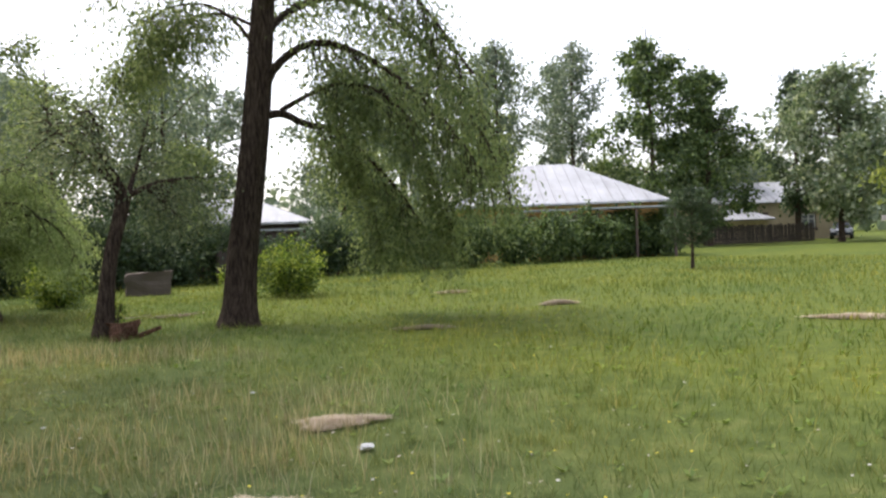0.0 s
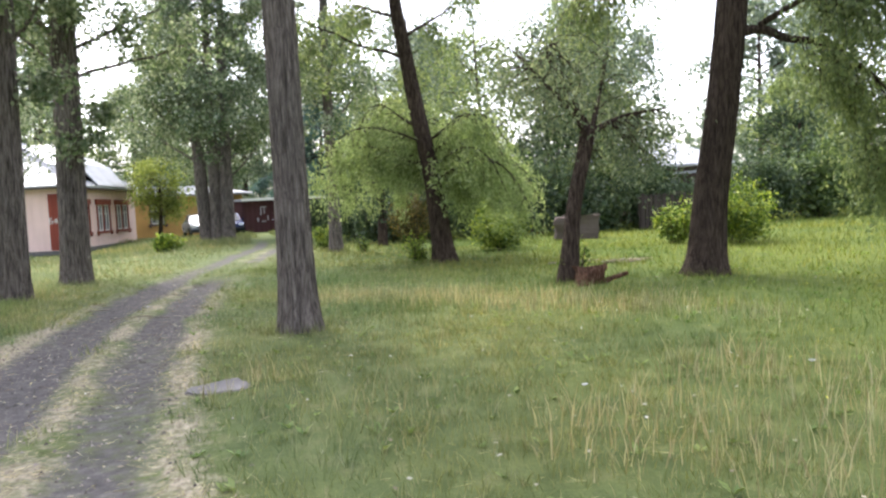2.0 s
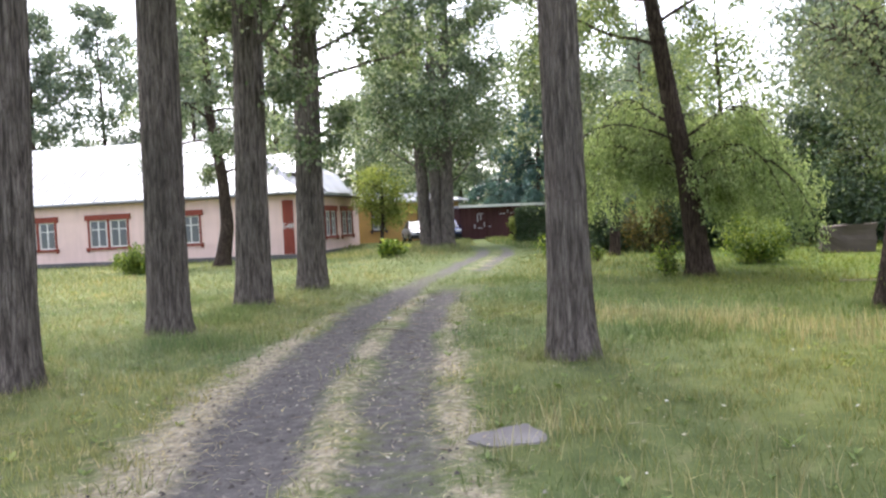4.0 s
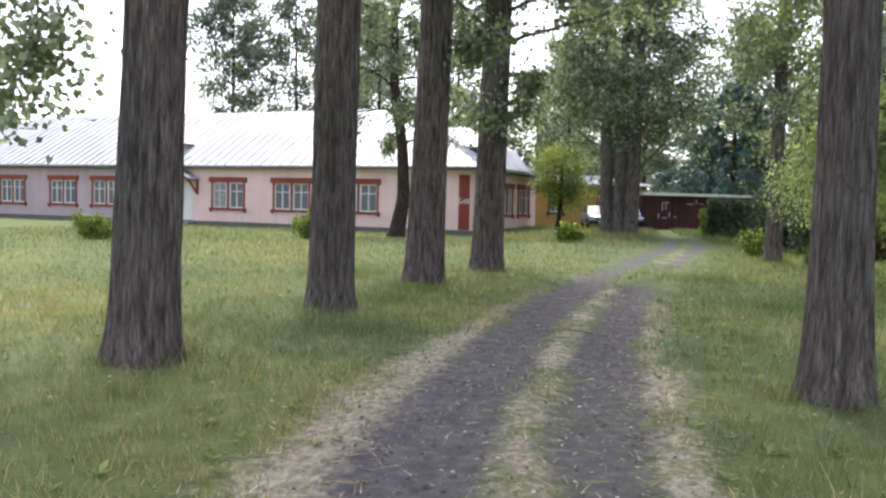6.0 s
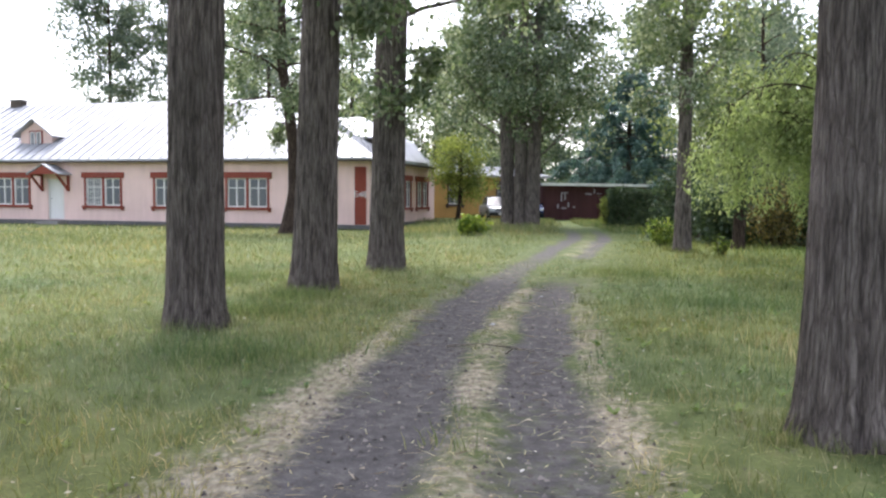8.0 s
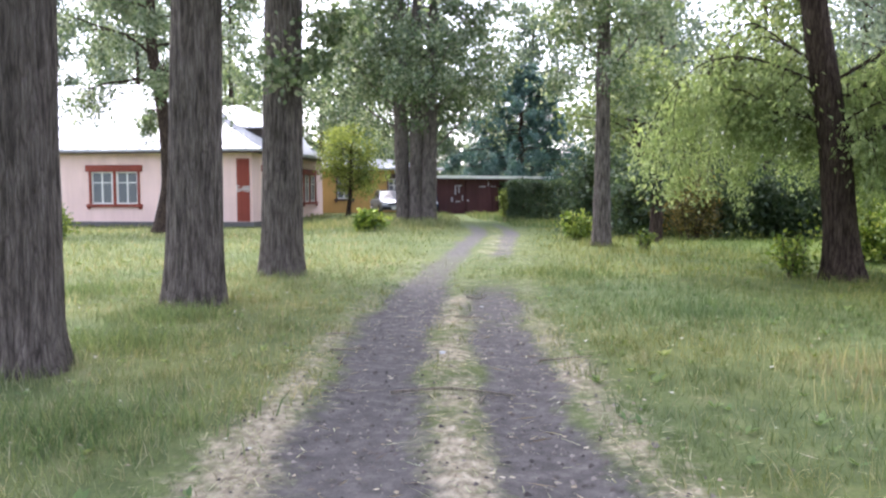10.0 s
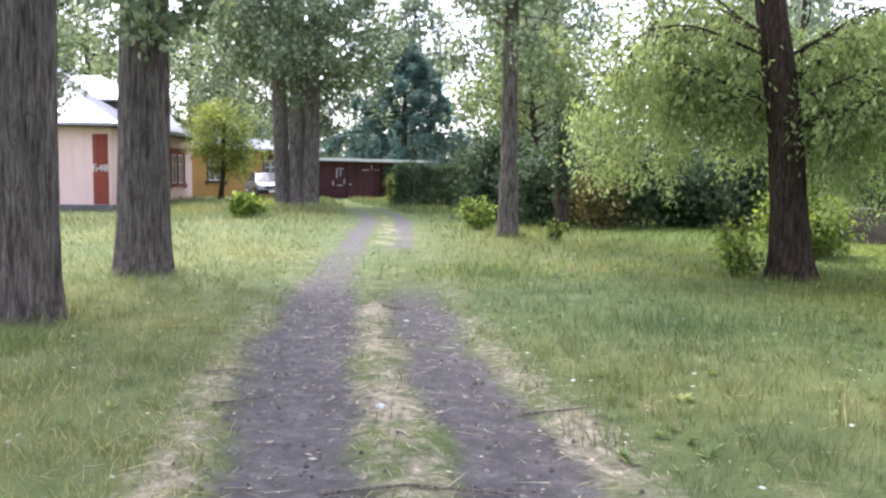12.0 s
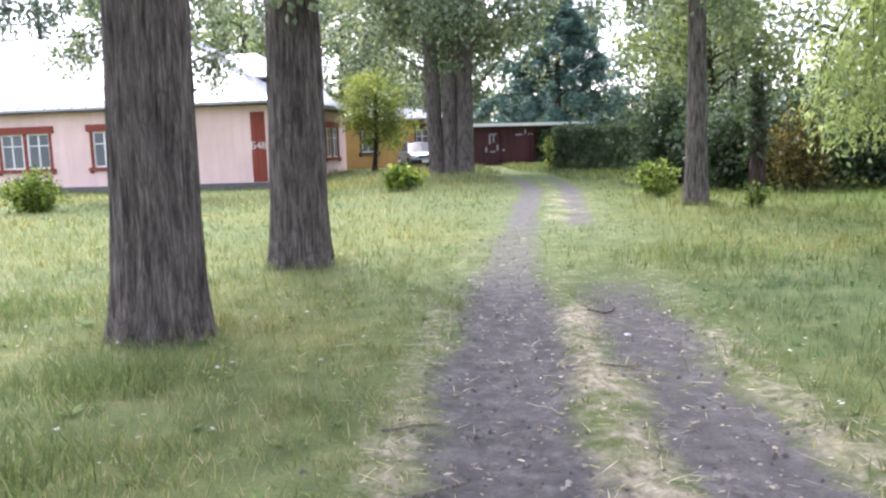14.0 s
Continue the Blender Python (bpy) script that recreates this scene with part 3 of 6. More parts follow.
        p = c[idx] + r.normal(0, 1, (n, 3)) * sigma * w8 * np.array([1, 1, 0.8])
        p[:, 2] -= droop * np.abs(r.normal(0, sigma, n))
        u = r.normal(0, 1, (n, 3)) * np.array([1, 1, 1 - flat])
        u[:, 2] -= droop * 2.2
        u /= np.linalg.norm(u, axis=1)[:, None]
        w = np.cross(u, r.normal(0, 1, (n, 3)) * np.array([1 - flat, 1 - flat, 1]))
        w /= np.linalg.norm(w, axis=1)[:, None] + 1e-9
        s = size * r.uniform(0.6, 1.25, n)[:, None]
        lift = np.cross(u, w) * s * 0.12
        u, w = u * s, w * s * aspect / 2
        v = np.stack([p, p + 0.45 * u + w + lift, p + u, p + 0.45 * u - w + lift], 1).reshape(-1, 3)
        v[:, 2] = np.maximum(v[:, 2], 0.02)
        f = np.arange(4 * n).reshape(n, 4)
        return v, f

    def build(self, name, label, category, at, bark, leafmat, leafsets, group="", wood="trunk", crown="crown", turn=0.0):
        ob = thing(name, label, category, group, at=(at[0], at[1], float(ground_z(at[0], at[1])) - 0.03), turn=turn)
        if self.v:
            child(wood, np_mesh(wood, np.concatenate(self.v), np.concatenate(self.f), bark, True), ob)
        vs, fs, o = [], [], 0
        for kw in leafsets:
            v, f = self.leaves(**kw)
            vs.append(v)
            fs.append(f + o)
            o += len(v)
        child(crown, np_mesh(crown, np.concatenate(vs), np.concatenate(fs), leafmat), ob)
        return ob


def poplar(at, label, h, r, z0, reach, seed, leaves, size=0.12, sides=72, step=0.085, lean=(0, 0), limbs=38, extra=(), hanging=(), group="poplars along the track", taper=(1.10, 0.99, 0.90), sprouts=0):
    p = Plant(seed, at[1] < 12)
    knots = [(0, 0, -0.05), (lean[0] * 2, lean[1] * 2, 2), (lean[0] * 6, lean[1] * 6, 6), (lean[0] * h + 0.2, lean[1] * h, h)]
    p.trunk(knots, [r * taper[0], r * taper[1], r * taper[2], 0.05], step, sides, 0.05, 0.26)
    for i in range(limbs):
        z = z0 + (h - z0) * (i / limbs) ** 1.15 * 0.92
        a = i * 2.4 + p.r.uniform(-0.5, 0.5)
        k = 1 - 0.65 * (z - z0) / (h - z0)
        p.limb(p.on(z), (math.cos(a), math.sin(a), p.r.uniform(0.35, 0.9)), reach * k * p.r.uniform(0.7, 1.15), r * 0.13 * k + 0.012, 0.35, 0.35, 9, 0.42, 0.8, 5, 0.45, 0.55)
    for s, way, L, rr, hang in extra:
        p.limb(p.on(s), way, L, rr, -0.25, 0.3, 3, 0.35, 0.8, 6, 0.3, hang)
    for i in range(sprouts):
        z = z0 - 0.5 + 3.0 * i / sprouts
        a = i * 2.4
        p.limb(p.on(z) + np.array([math.cos(a), math.sin(a), 0]) * r * 0.7, (math.cos(a), math.sin(a), 0.5), p.r.uniform(0.5, 1.5), 0.016, -0.5, 0.3, 6, 0.45, 0.8, 4, 0.2, 1.0)
    if hanging:
        p.path(hanging, 0.03, 0.008, 6, 0.6, 0.8, 0.35, 0.6)
    return p.build("poplar_tree", label, "tree", at, M_POPLAR_BARK, M_POPLAR_LEAF, [dict(n=int(leaves * 0.45), size=size, aspect=0.85, droop=0.35, sigma=0.30, high=8.0), dict(n=int(leaves * 0.14), size=size * 1.7, aspect=0.85, droop=0.35, sigma=0.4, low=8.0)] if at[1] < 20
                   else [dict(n=leaves, size=size, aspect=0.85, droop=0.35, sigma=0.38)], group)


# the row of old poplars beside the track
poplar((-1.06, -0.41), "old poplar with thick furrowed grey bark beside the track", 19, 0.265, 5.8, 3.4, 11, 24000, 0.085, lean=(0.043, 0.0),
       hanging=[(0.1, 0, 4.3), (-0.7, 0.1, 4.1), (-1.15, 0.2, 3.4), (-1.2, 0.25, 2.75)])
poplar((-0.75, 3.3), "old poplar with furrowed dark bark in the grass", 19, 0.275, 4.7, 3.4, 12, 22000, 0.11, lean=(0.016, 0.0))
poplar((-0.38, 6.85), "stout old poplar with deeply furrowed dark bark", 20, 0.300, 4.6, 3.4, 13, 22000, 0.11, lean=(0.03, 0.0), sprouts=2)
poplar((0.17, 10.2), "old poplar with a leafy sprout on its dark trunk", 19, 0.29, 4.6, 3.3, 14, 22000, 0.11, lean=(0.02, 0), sprouts=3, extra=((2.9, (0.7, -0.3, 0.5), 0.9, 0.03, 0.0), (3.1, (-0.3, -0.6, 0.3), 0.6, 0.02, 0.5)))
poplar((4.43, -0.12), "old poplar with a knot on its furrowed trunk", 19, 0.222, 5.4, 3.4, 15, 18000, lean=(-0.004, 0.0), taper=(1.10, 0.90, 0.82))
poplar((6.9, 16.4), "slender poplar with leafy tufts high on its trunk", 15, 0.19, 4.2, 2.3, 16, 18000, 0.11, sides=28, step=0.12, limbs=24, taper=(1.15, 0.95, 0.82), sprouts=12)
poplar((2.32, 33.9), "tall poplar of a close clump with low leafy boughs", 21, 0.31, 3.7, 4.8, 17, 19000, 0.17, 28, 0.2, (-0.03, 0), 34, group="poplar clump")
poplar((2.88, 33.7), "middle poplar of a close clump", 19, 0.29, 4.2, 4.4, 18, 15000, 0.17, 28, 0.2, (0.0, 0), 30, group="poplar clump")
poplar((3.42, 33.6), "leaning poplar of a close clump with hanging boughs", 18, 0.32, 3.2, 4.8, 19, 21000, 0.17, 28, 0.2, (0.02, 0), 32, group="poplar clump")


def lawn_tree_house_side():
    p = Plant(21)
    p.trunk([(0, 0, -0.05), (0.35, 0, 1.8), (0.25, 0, 4), (-0.2, 0, 7), (-0.2, 0, 14)], [0.36, 0.30, 0.25, 0.2, 0.04], 0.15, 24, 0.03, 0.35)
    for i in range(26):
        z = 4.2 + 9 * i / 26
        a = i * 2.4
        p.limb(p.on(z), (math.cos(a), math.sin(a), 0.4), 3.3 * (1 - 0.5 * i / 26) * p.r.uniform(0.6, 1.2), 0.06, -0.2, 0.4, 8, 0.4, 0.8, 5, 0.3, 1.2)
    return p.build("leaning_tree", "leaning old tree with drooping leaves before the house", "tree", (-6.9, 28.4), M_DARK_BARK, M_POPLAR_LEAF,
                   [dict(n=14000, size=0.17, aspect=0.6, droop=0.6, sigma=0.3)])


lawn_tree_house_side()


def dark_locust():
    """Leaning black trunk, low weeping pale boughs and a darker top."""
    p = Plant(22)
    p.trunk([(0.08, 0, -0.05), (0.0, 0, 0.8), (-0.12, 0, 2), (-0.40, 0.05, 3.6), (-0.80, 0.1, 6.2), (-0.9, 0.2, 11)], [0.27, 0.225, 0.205, 0.185, 0.15, 0.03], 0.06, 40, 0.05, 0.35)
    for i in range(26):
        a = radians(-62 + 244 * ((i * 0.618 + 0.03) % 1.0))     # none over the track side of the trunk
        ca, sa = math.cos(a), math.sin(a)
        z0 = 1.95 + 1.5 * (i % 5) / 5
        k = p.r.uniform(0.72, 1.08) * (1.0 - 0.12 * (z0 - 2.0))
        o = p.on(z0)
        top = z0 + p.r.uniform(0.45, 0.95)
        p.path([o, o + np.array([0.7 * k * ca, 0.7 * k * sa, 0.30]), (o[0] + 1.5 * k * ca, o[1] + 1.5 * k * sa, top), (o[0] + 2.2 * k * ca, o[1] + 2.2 * k * sa, top - 0.35),
                (o[0] + 2.65 * k * ca, o[1] + 2.65 * k * sa, top - 1.15)], 0.045 if i in (0, 2) else 0.016, 0.006, 22, 0.85, 0.8, 0.10, 1.4)
    nlow = len(p.buds)
    for i in range(12):
        z = 4.3 + 6.0 * i / 12
        a = i * 2.4 + 1
        p.limb(p.on(z), (math.cos(a), math.sin(a), 0.5), 2.3 * p.r.uniform(0.6, 1.2), 0.045, -0.1, 0.35, 9, 0.4, 0.8, 5, 0.3, 0.8)
    top = p.buds[nlow:]
    p.buds = p.buds[:nlow]
    ob = p.build("locust_tree", "dark leaning locust tree with pale weeping boughs", "tree", (8.47, 8.75), M_DARK_BARK, M_LOCUST_LEAF,
                 [dict(n=46000, size=0.095, aspect=0.36, droop=0.6, sigma=0.17)])
    p.buds = top
    v, f = p.leaves(14000, 0.11, 0.5, 0.5, 0.28)
    child("upper_crown", np_mesh("upper_crown", v, f, M_WILLOW_LEAF), ob)


dark_locust()


def crooked_tree():
    p = Plant(23)
    p.trunk([(-0.02, 0, -0.05), (0.06, 0, 0.7), (0.16, 0, 1.4), (0.32, 0, 1.95), (0.45, 0, 2.45)], [0.16, 0.125, 0.115, 0.11, 0.12], 0.05, 26, 0.05, 0.35)
    p.path([(0.45, 0, 2.40), (0.36, 0.05, 2.75), (0.10, 0.1, 3.1), (-0.05, 0.1, 3.45), (-0.22, 0.05, 3.78), (-0.02, 0.1, 3.92), (0.12, 0.15, 3.55)], 0.075, 0.02, 40, 0.75, 0.9, 0.3, 1.0)
    p.path([(0.45, 0, 2.42), (0.75, -0.1, 2.58), (1.15, -0.1, 2.72), (1.75, -0.2, 2.78)], 0.06, 0.015, 34, 0.7, 0.9, 0.25, 1.2)
    p.path([(0.50, 0, 2.45), (0.75, 0.3, 2.85), (1.0, 0.6, 3.3), (1.2, 0.7, 3.9)], 0.055, 0.015, 34, 0.75, 0.9, 0.25, 0.8)
    p.path([(0.42, 0, 2.40), (0.0, -0.3, 2.8), (-0.5, -0.5, 3.2), (-0.9, -0.5, 3.6)], 0.045, 0.012, 36, 0.75, 0.9, 0.25, 0.9)
    p.path([(0.42, 0, 2.45), (0.3, 0.5, 3.0), (0.0, 0.9, 3.6), (-0.5, 1.0, 4.0)], 0.045, 0.012, 30, 0.75, 0.9, 0.3, 0.8)
    p.path([(0.75, -0.1, 2.6), (1.0, -0.2, 2.35), (1.3, -0.3, 2.05)], 0.03, 0.01, 12, 0.5, 0.8, 0.3, 1.5)
    return p.build("crooked_tree", "small crooked tree with a hooked dead-looking limb", "tree", (8.93, 2.3), M_DARK_BARK, M_GREY_LEAF,
                   [dict(n=8000, size=0.085, aspect=0.42, droop=0.5, sigma=0.30)])


crooked_tree()


def great_tree():
    """The big leaning tree whose arched limbs trail weeping foliage over the lawn."""
    p = Plant(24)
    r = np.array([0.80, -0.60])
    f = np.array([0.60, 0.80])

    def q(a, b, z):
        return (r[0] * a + f[0] * b, r[1] * a + f[1] * b, z)
    p.trunk([q(0, 0, -0.05), q(0.10, 0, 1.2), q(0.32, 0, 2.6), q(0.5, 0, 4.0), q(0.72, 0, 6.2), q(1.0, 0, 12)], [0.33, 0.275, 0.25, 0.235, 0.19, 0.04], 0.06, 44, 0.05, 0.4)
    p.path([q(0.5, 0, 3.95), q(0.72, -0.1, 4.6), q(1.15, -0.2, 5.05), q(1.75, -0.4, 5.2), q(2.3, -0.5, 5.0), q(3.1, -0.6, 4.5), q(4.0, -0.7, 3.6), q(4.6, -0.7, 2.6)], 0.10, 0.02, 90, 1.05, 0.8, 0.35, 1.7)
    p.path([q(0.5, 0, 3.85), q(0.95, 0.05, 4.02), q(1.35, 0.1, 3.72), q(1.85, 0.2, 3.72), q(2.35, 0.3, 3.3), q(3.0, 0.3, 2.6), q(3.5, 0.3, 1.8)], 0.085, 0.02, 70, 0.9, 0.8, 0.4, 1.8)
    p.path([q(0.95, 0.05, 4.02), q(1.5, -0.3, 4.25), q(2.1, -0.6, 4.4), q(2.8, -0.9, 4.2), q(3.4, -1.1, 3.5)], 0.055, 0.015, 60, 0.9, 0.8, 0.3, 1.8)
    p.path([q(0.65, 0, 5.4), q(1.3, 0.6, 6.2), q(2.3, 0.9, 6.4), q(3.6, 1.0, 5.6), q(4.8, 1.0, 4.3), q(5.3, 1.0, 2.9)], 0.08, 0.02, 90, 1.1, 0.8, 0.3, 1.7)
    p.path([q(0.7, 0, 5.8), q(1.2, -0.8, 6.6), q(2.0, -1.4, 6.8), q(3.3, -1.8, 5.8), q(4.3, -2.0, 4.2)], 0.07, 0.02, 80, 1.1, 0.8, 0.3, 1.7)
    p.path([q(0.6, 0, 5.0), q(0.1, 0.2, 5.9), q(-0.8, 0.3, 6.2), q(-1.7, 0.3, 5.7)], 0.04, 0.012, 44, 0.8, 0.8, 0.35, 1.2)
    p.path([q(0.66, 0, 5.5), q(-0.3, 0.5, 6.1), q(-1.4, 0.6, 5.6), q(-2.4, 0.6, 4.7)], 0.035, 0.01, 60, 0.9, 0.8, 0.3, 1.3)
    p.path([q(1.85, 0.2, 3.72), q(2.25, 0.7, 3.2), q(2.55, 0.9, 2.4), q(2.65, 0.9, 1.6)], 0.04, 0.012, 40, 0.7, 0.8, 0.2, 1.8)
    p.path([q(2.8, -0.9, 4.2), q(3.4, -0.4, 3.4), q(3.8, -0.1, 2.5), q(4.0, 0.0, 1.7)], 0.035, 0.012, 44, 0.8, 0.8, 0.2, 1.8)
    p.path([q(3.6, 1.0, 5.6), q(4.2, 0.4, 4.4), q(4.9, 0.1, 3.2), q(5.2, 0.0, 2.1)], 0.035, 0.012, 44, 0.8, 0.8, 0.2, 1.8)
    for i in range(20):
        z = 6.0 + 5.5 * i / 20
        a = i * 2.4
        p.limb(p.on(z), (math.cos(a), math.sin(a), 0.55), 3.2 * p.r.uniform(0.7, 1.2) * (1 - 0.4 * i / 20), 0.06, -0.3, 0.35, 12, 0.4, 0.8, 5, 0.3, 1.2)
    return p.build("weeping_tree", "big leaning tree with arched limbs and trailing foliage", "tree", (11.3, 2.1), M_DARK_BARK, M_WILLOW_LEAF,
                   [dict(n=46000, size=0.115, aspect=0.36, droop=0.7, sigma=0.32)])


great_tree()


def shrub(name, label, at, w, d, h, seed, n, size, mat, aspect=0.6, stems=9, droop=0.1, group="", sigma=0.14, turn=0.0, category="bush"):
    """A bush: stems that fan out of the ground and clumps of leaves over an uneven outline."""
    p = Plant(seed, h < 1.3)
    for i in range(stems):
        a = i * 2.4 + p.r.uniform(0, 1)
        t = math.sqrt((i + 0.5) / stems)
        top = np.array([math.cos(a) * w * 0.42 * t, math.sin(a) * d * 0.42 * t, h * (0.92 - 0.35 * t * t) * p.r.uniform(0.85, 1.08)])
        p.path([(math.cos(a) * 0.1 * w * t, math.sin(a) * 0.1 * d * t, -0.03), top * np.array([0.6, 0.6, 0.5]), top], 0.022, 0.006, 10, 0.25 * min(w, h), 0.9, 0.2, 0.0)
    return p.build(name, label, category, at, M_DARK_BARK, mat, [dict(n=n, size=size, aspect=aspect, droop=droop, sigma=sigma * min(w, h, 2.2))], group, "woody_base", "foliage", turn)


shrub("bush", "rounded yellow-green bush on the lawn", (10.8, 11.6), 1.85, 1.7, 1.35, 31, 6200, 0.10, M_BUSH_LEAF)
shrub("bush", "bright yellow-green bush behind the big leaning tree", (15.9, 8.0), 2.3, 1.9, 1.55, 32, 7500, 0.10, M_BUSH_LEAF)
shrub("bush", "smaller yellow-green bush beside the big leaning tree", (15.2, 9.6), 1.3, 1.2, 1.1, 33, 3000, 0.10, M_BUSH_LEAF)
shrub("bush", "small leafy green bush beside the slender poplar", (6.8, 18.6), 0.85, 0.8, 0.85, 34, 1500, 0.11, M_BUSH_LEAF)
shrub("bush", "low broad-leaved plant in the meadow", (1.05, 24.2), 1.4, 1.1, 0.75, 35, 800, 0.17, M_BUSH_LEAF, 0.8)
shrub("bush", "low green bush in the meadow near the house", (-13.0, 15.6), 2.0, 1.5, 0.85, 36, 3500, 0.09, M_BUSH_LEAF)
shrub("bush", "round green bush in the meadow near the house", (-8.6, 22.4), 1.7, 1.5, 1.15, 37, 3500, 0.11, M_BUSH_LEAF)
shrub("sapling", "small leafy sapling at the foot of the crooked tree", (9.1, 2.35), 0.55, 0.5, 0.75, 38, 420, 0.07, M_BUSH_LEAF, 0.6, 5, category="sapling")
shrub("sapling", "small leafy sapling beside the dark locust trunk", (7.95, 9.1), 0.7, 0.6, 0.7, 39, 600, 0.09, M_BUSH_LEAF, 0.6, 5, category="sapling")
shrub("sapling", "small green sapling near the slender poplar", (7.6, 15.3), 0.5, 0.4, 0.5, 40, 220, 0.09, M_BUSH_LEAF, 0.6, 4, category="sapling")

# the overgrown edge behind the lawn: dark shrubs in a row
EDGE = [(8.7, 23.0, 2.4), (9.3, 20.4, 2.7), (11.0, 19.6, 2.9), (12.9, 19.4, 2.7), (14.9, 19.0, 2.8), (17.0, 18.6, 2.6), (19.3, 18.2, 2.8), (21.6, 18.2, 2.6), (24.0, 17.9, 2.4),
        (26.4, 17.6, 2.7), (28.8, 17.0, 2.7), (31.2, 16.6, 2.6), (33.6, 16.0, 2.5), (36.0, 15.4, 2.5), (38.4, 14.9, 2.5), (40.8, 14.4, 2.4), (42.9, 13.6, 2.3)]
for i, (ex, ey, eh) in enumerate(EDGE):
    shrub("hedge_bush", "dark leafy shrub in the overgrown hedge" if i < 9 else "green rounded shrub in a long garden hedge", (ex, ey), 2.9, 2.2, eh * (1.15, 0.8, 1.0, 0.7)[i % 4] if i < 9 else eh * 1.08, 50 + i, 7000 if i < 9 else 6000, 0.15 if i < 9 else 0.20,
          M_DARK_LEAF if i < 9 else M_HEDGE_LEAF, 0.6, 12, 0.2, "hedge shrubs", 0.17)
shrub("hedge_bush", "yellowing climber on the overgrown hedge", (9.95, 18.6), 1.9, 0.8, 1.9, 70, 2600, 0.10, M_OCHRE_LEAF, 0.6, 10, 0.3)


def woodland(at, label, h, w, seed, n, size, mat, z0=0.15, bark=M_DARK_BARK, group="trees behind the garden", r=0.2, hang=0.6, limbs=26, rise=0.5):
    p = Plant(seed, False)
    p.trunk([(0, 0, -0.05), (p.r.uniform(-0.2, 0.2), 0, h * 0.3), (p.r.uniform(-0.4, 0.4), 0, h)], [r, r * 0.8, 0.03], 0.4, 10, 0.03, 0.3)
    for i in range(limbs):
        t = i / limbs
        z = h * (z0 + (0.95 - z0) * t)
        a = i * 2.4 + p.r.uniform(-0.4, 0.4)
        k = math.sin(math.pi * (0.18 + 0.78 * t)) ** 0.8
        p.limb(p.on(z), (math.cos(a), math.sin(a), rise), w * 0.5 * k * p.r.uniform(0.65, 1.2), r * 0.25, -0.15, 0.35, 9, 0.4, 0.85, 4, 0.25, hang)
    return p.build("woodland_tree", label, "tree", at, bark, mat, [dict(n=n, size=size, aspect=0.6, droop=0.4, sigma=0.055 * w + 0.1)], group)


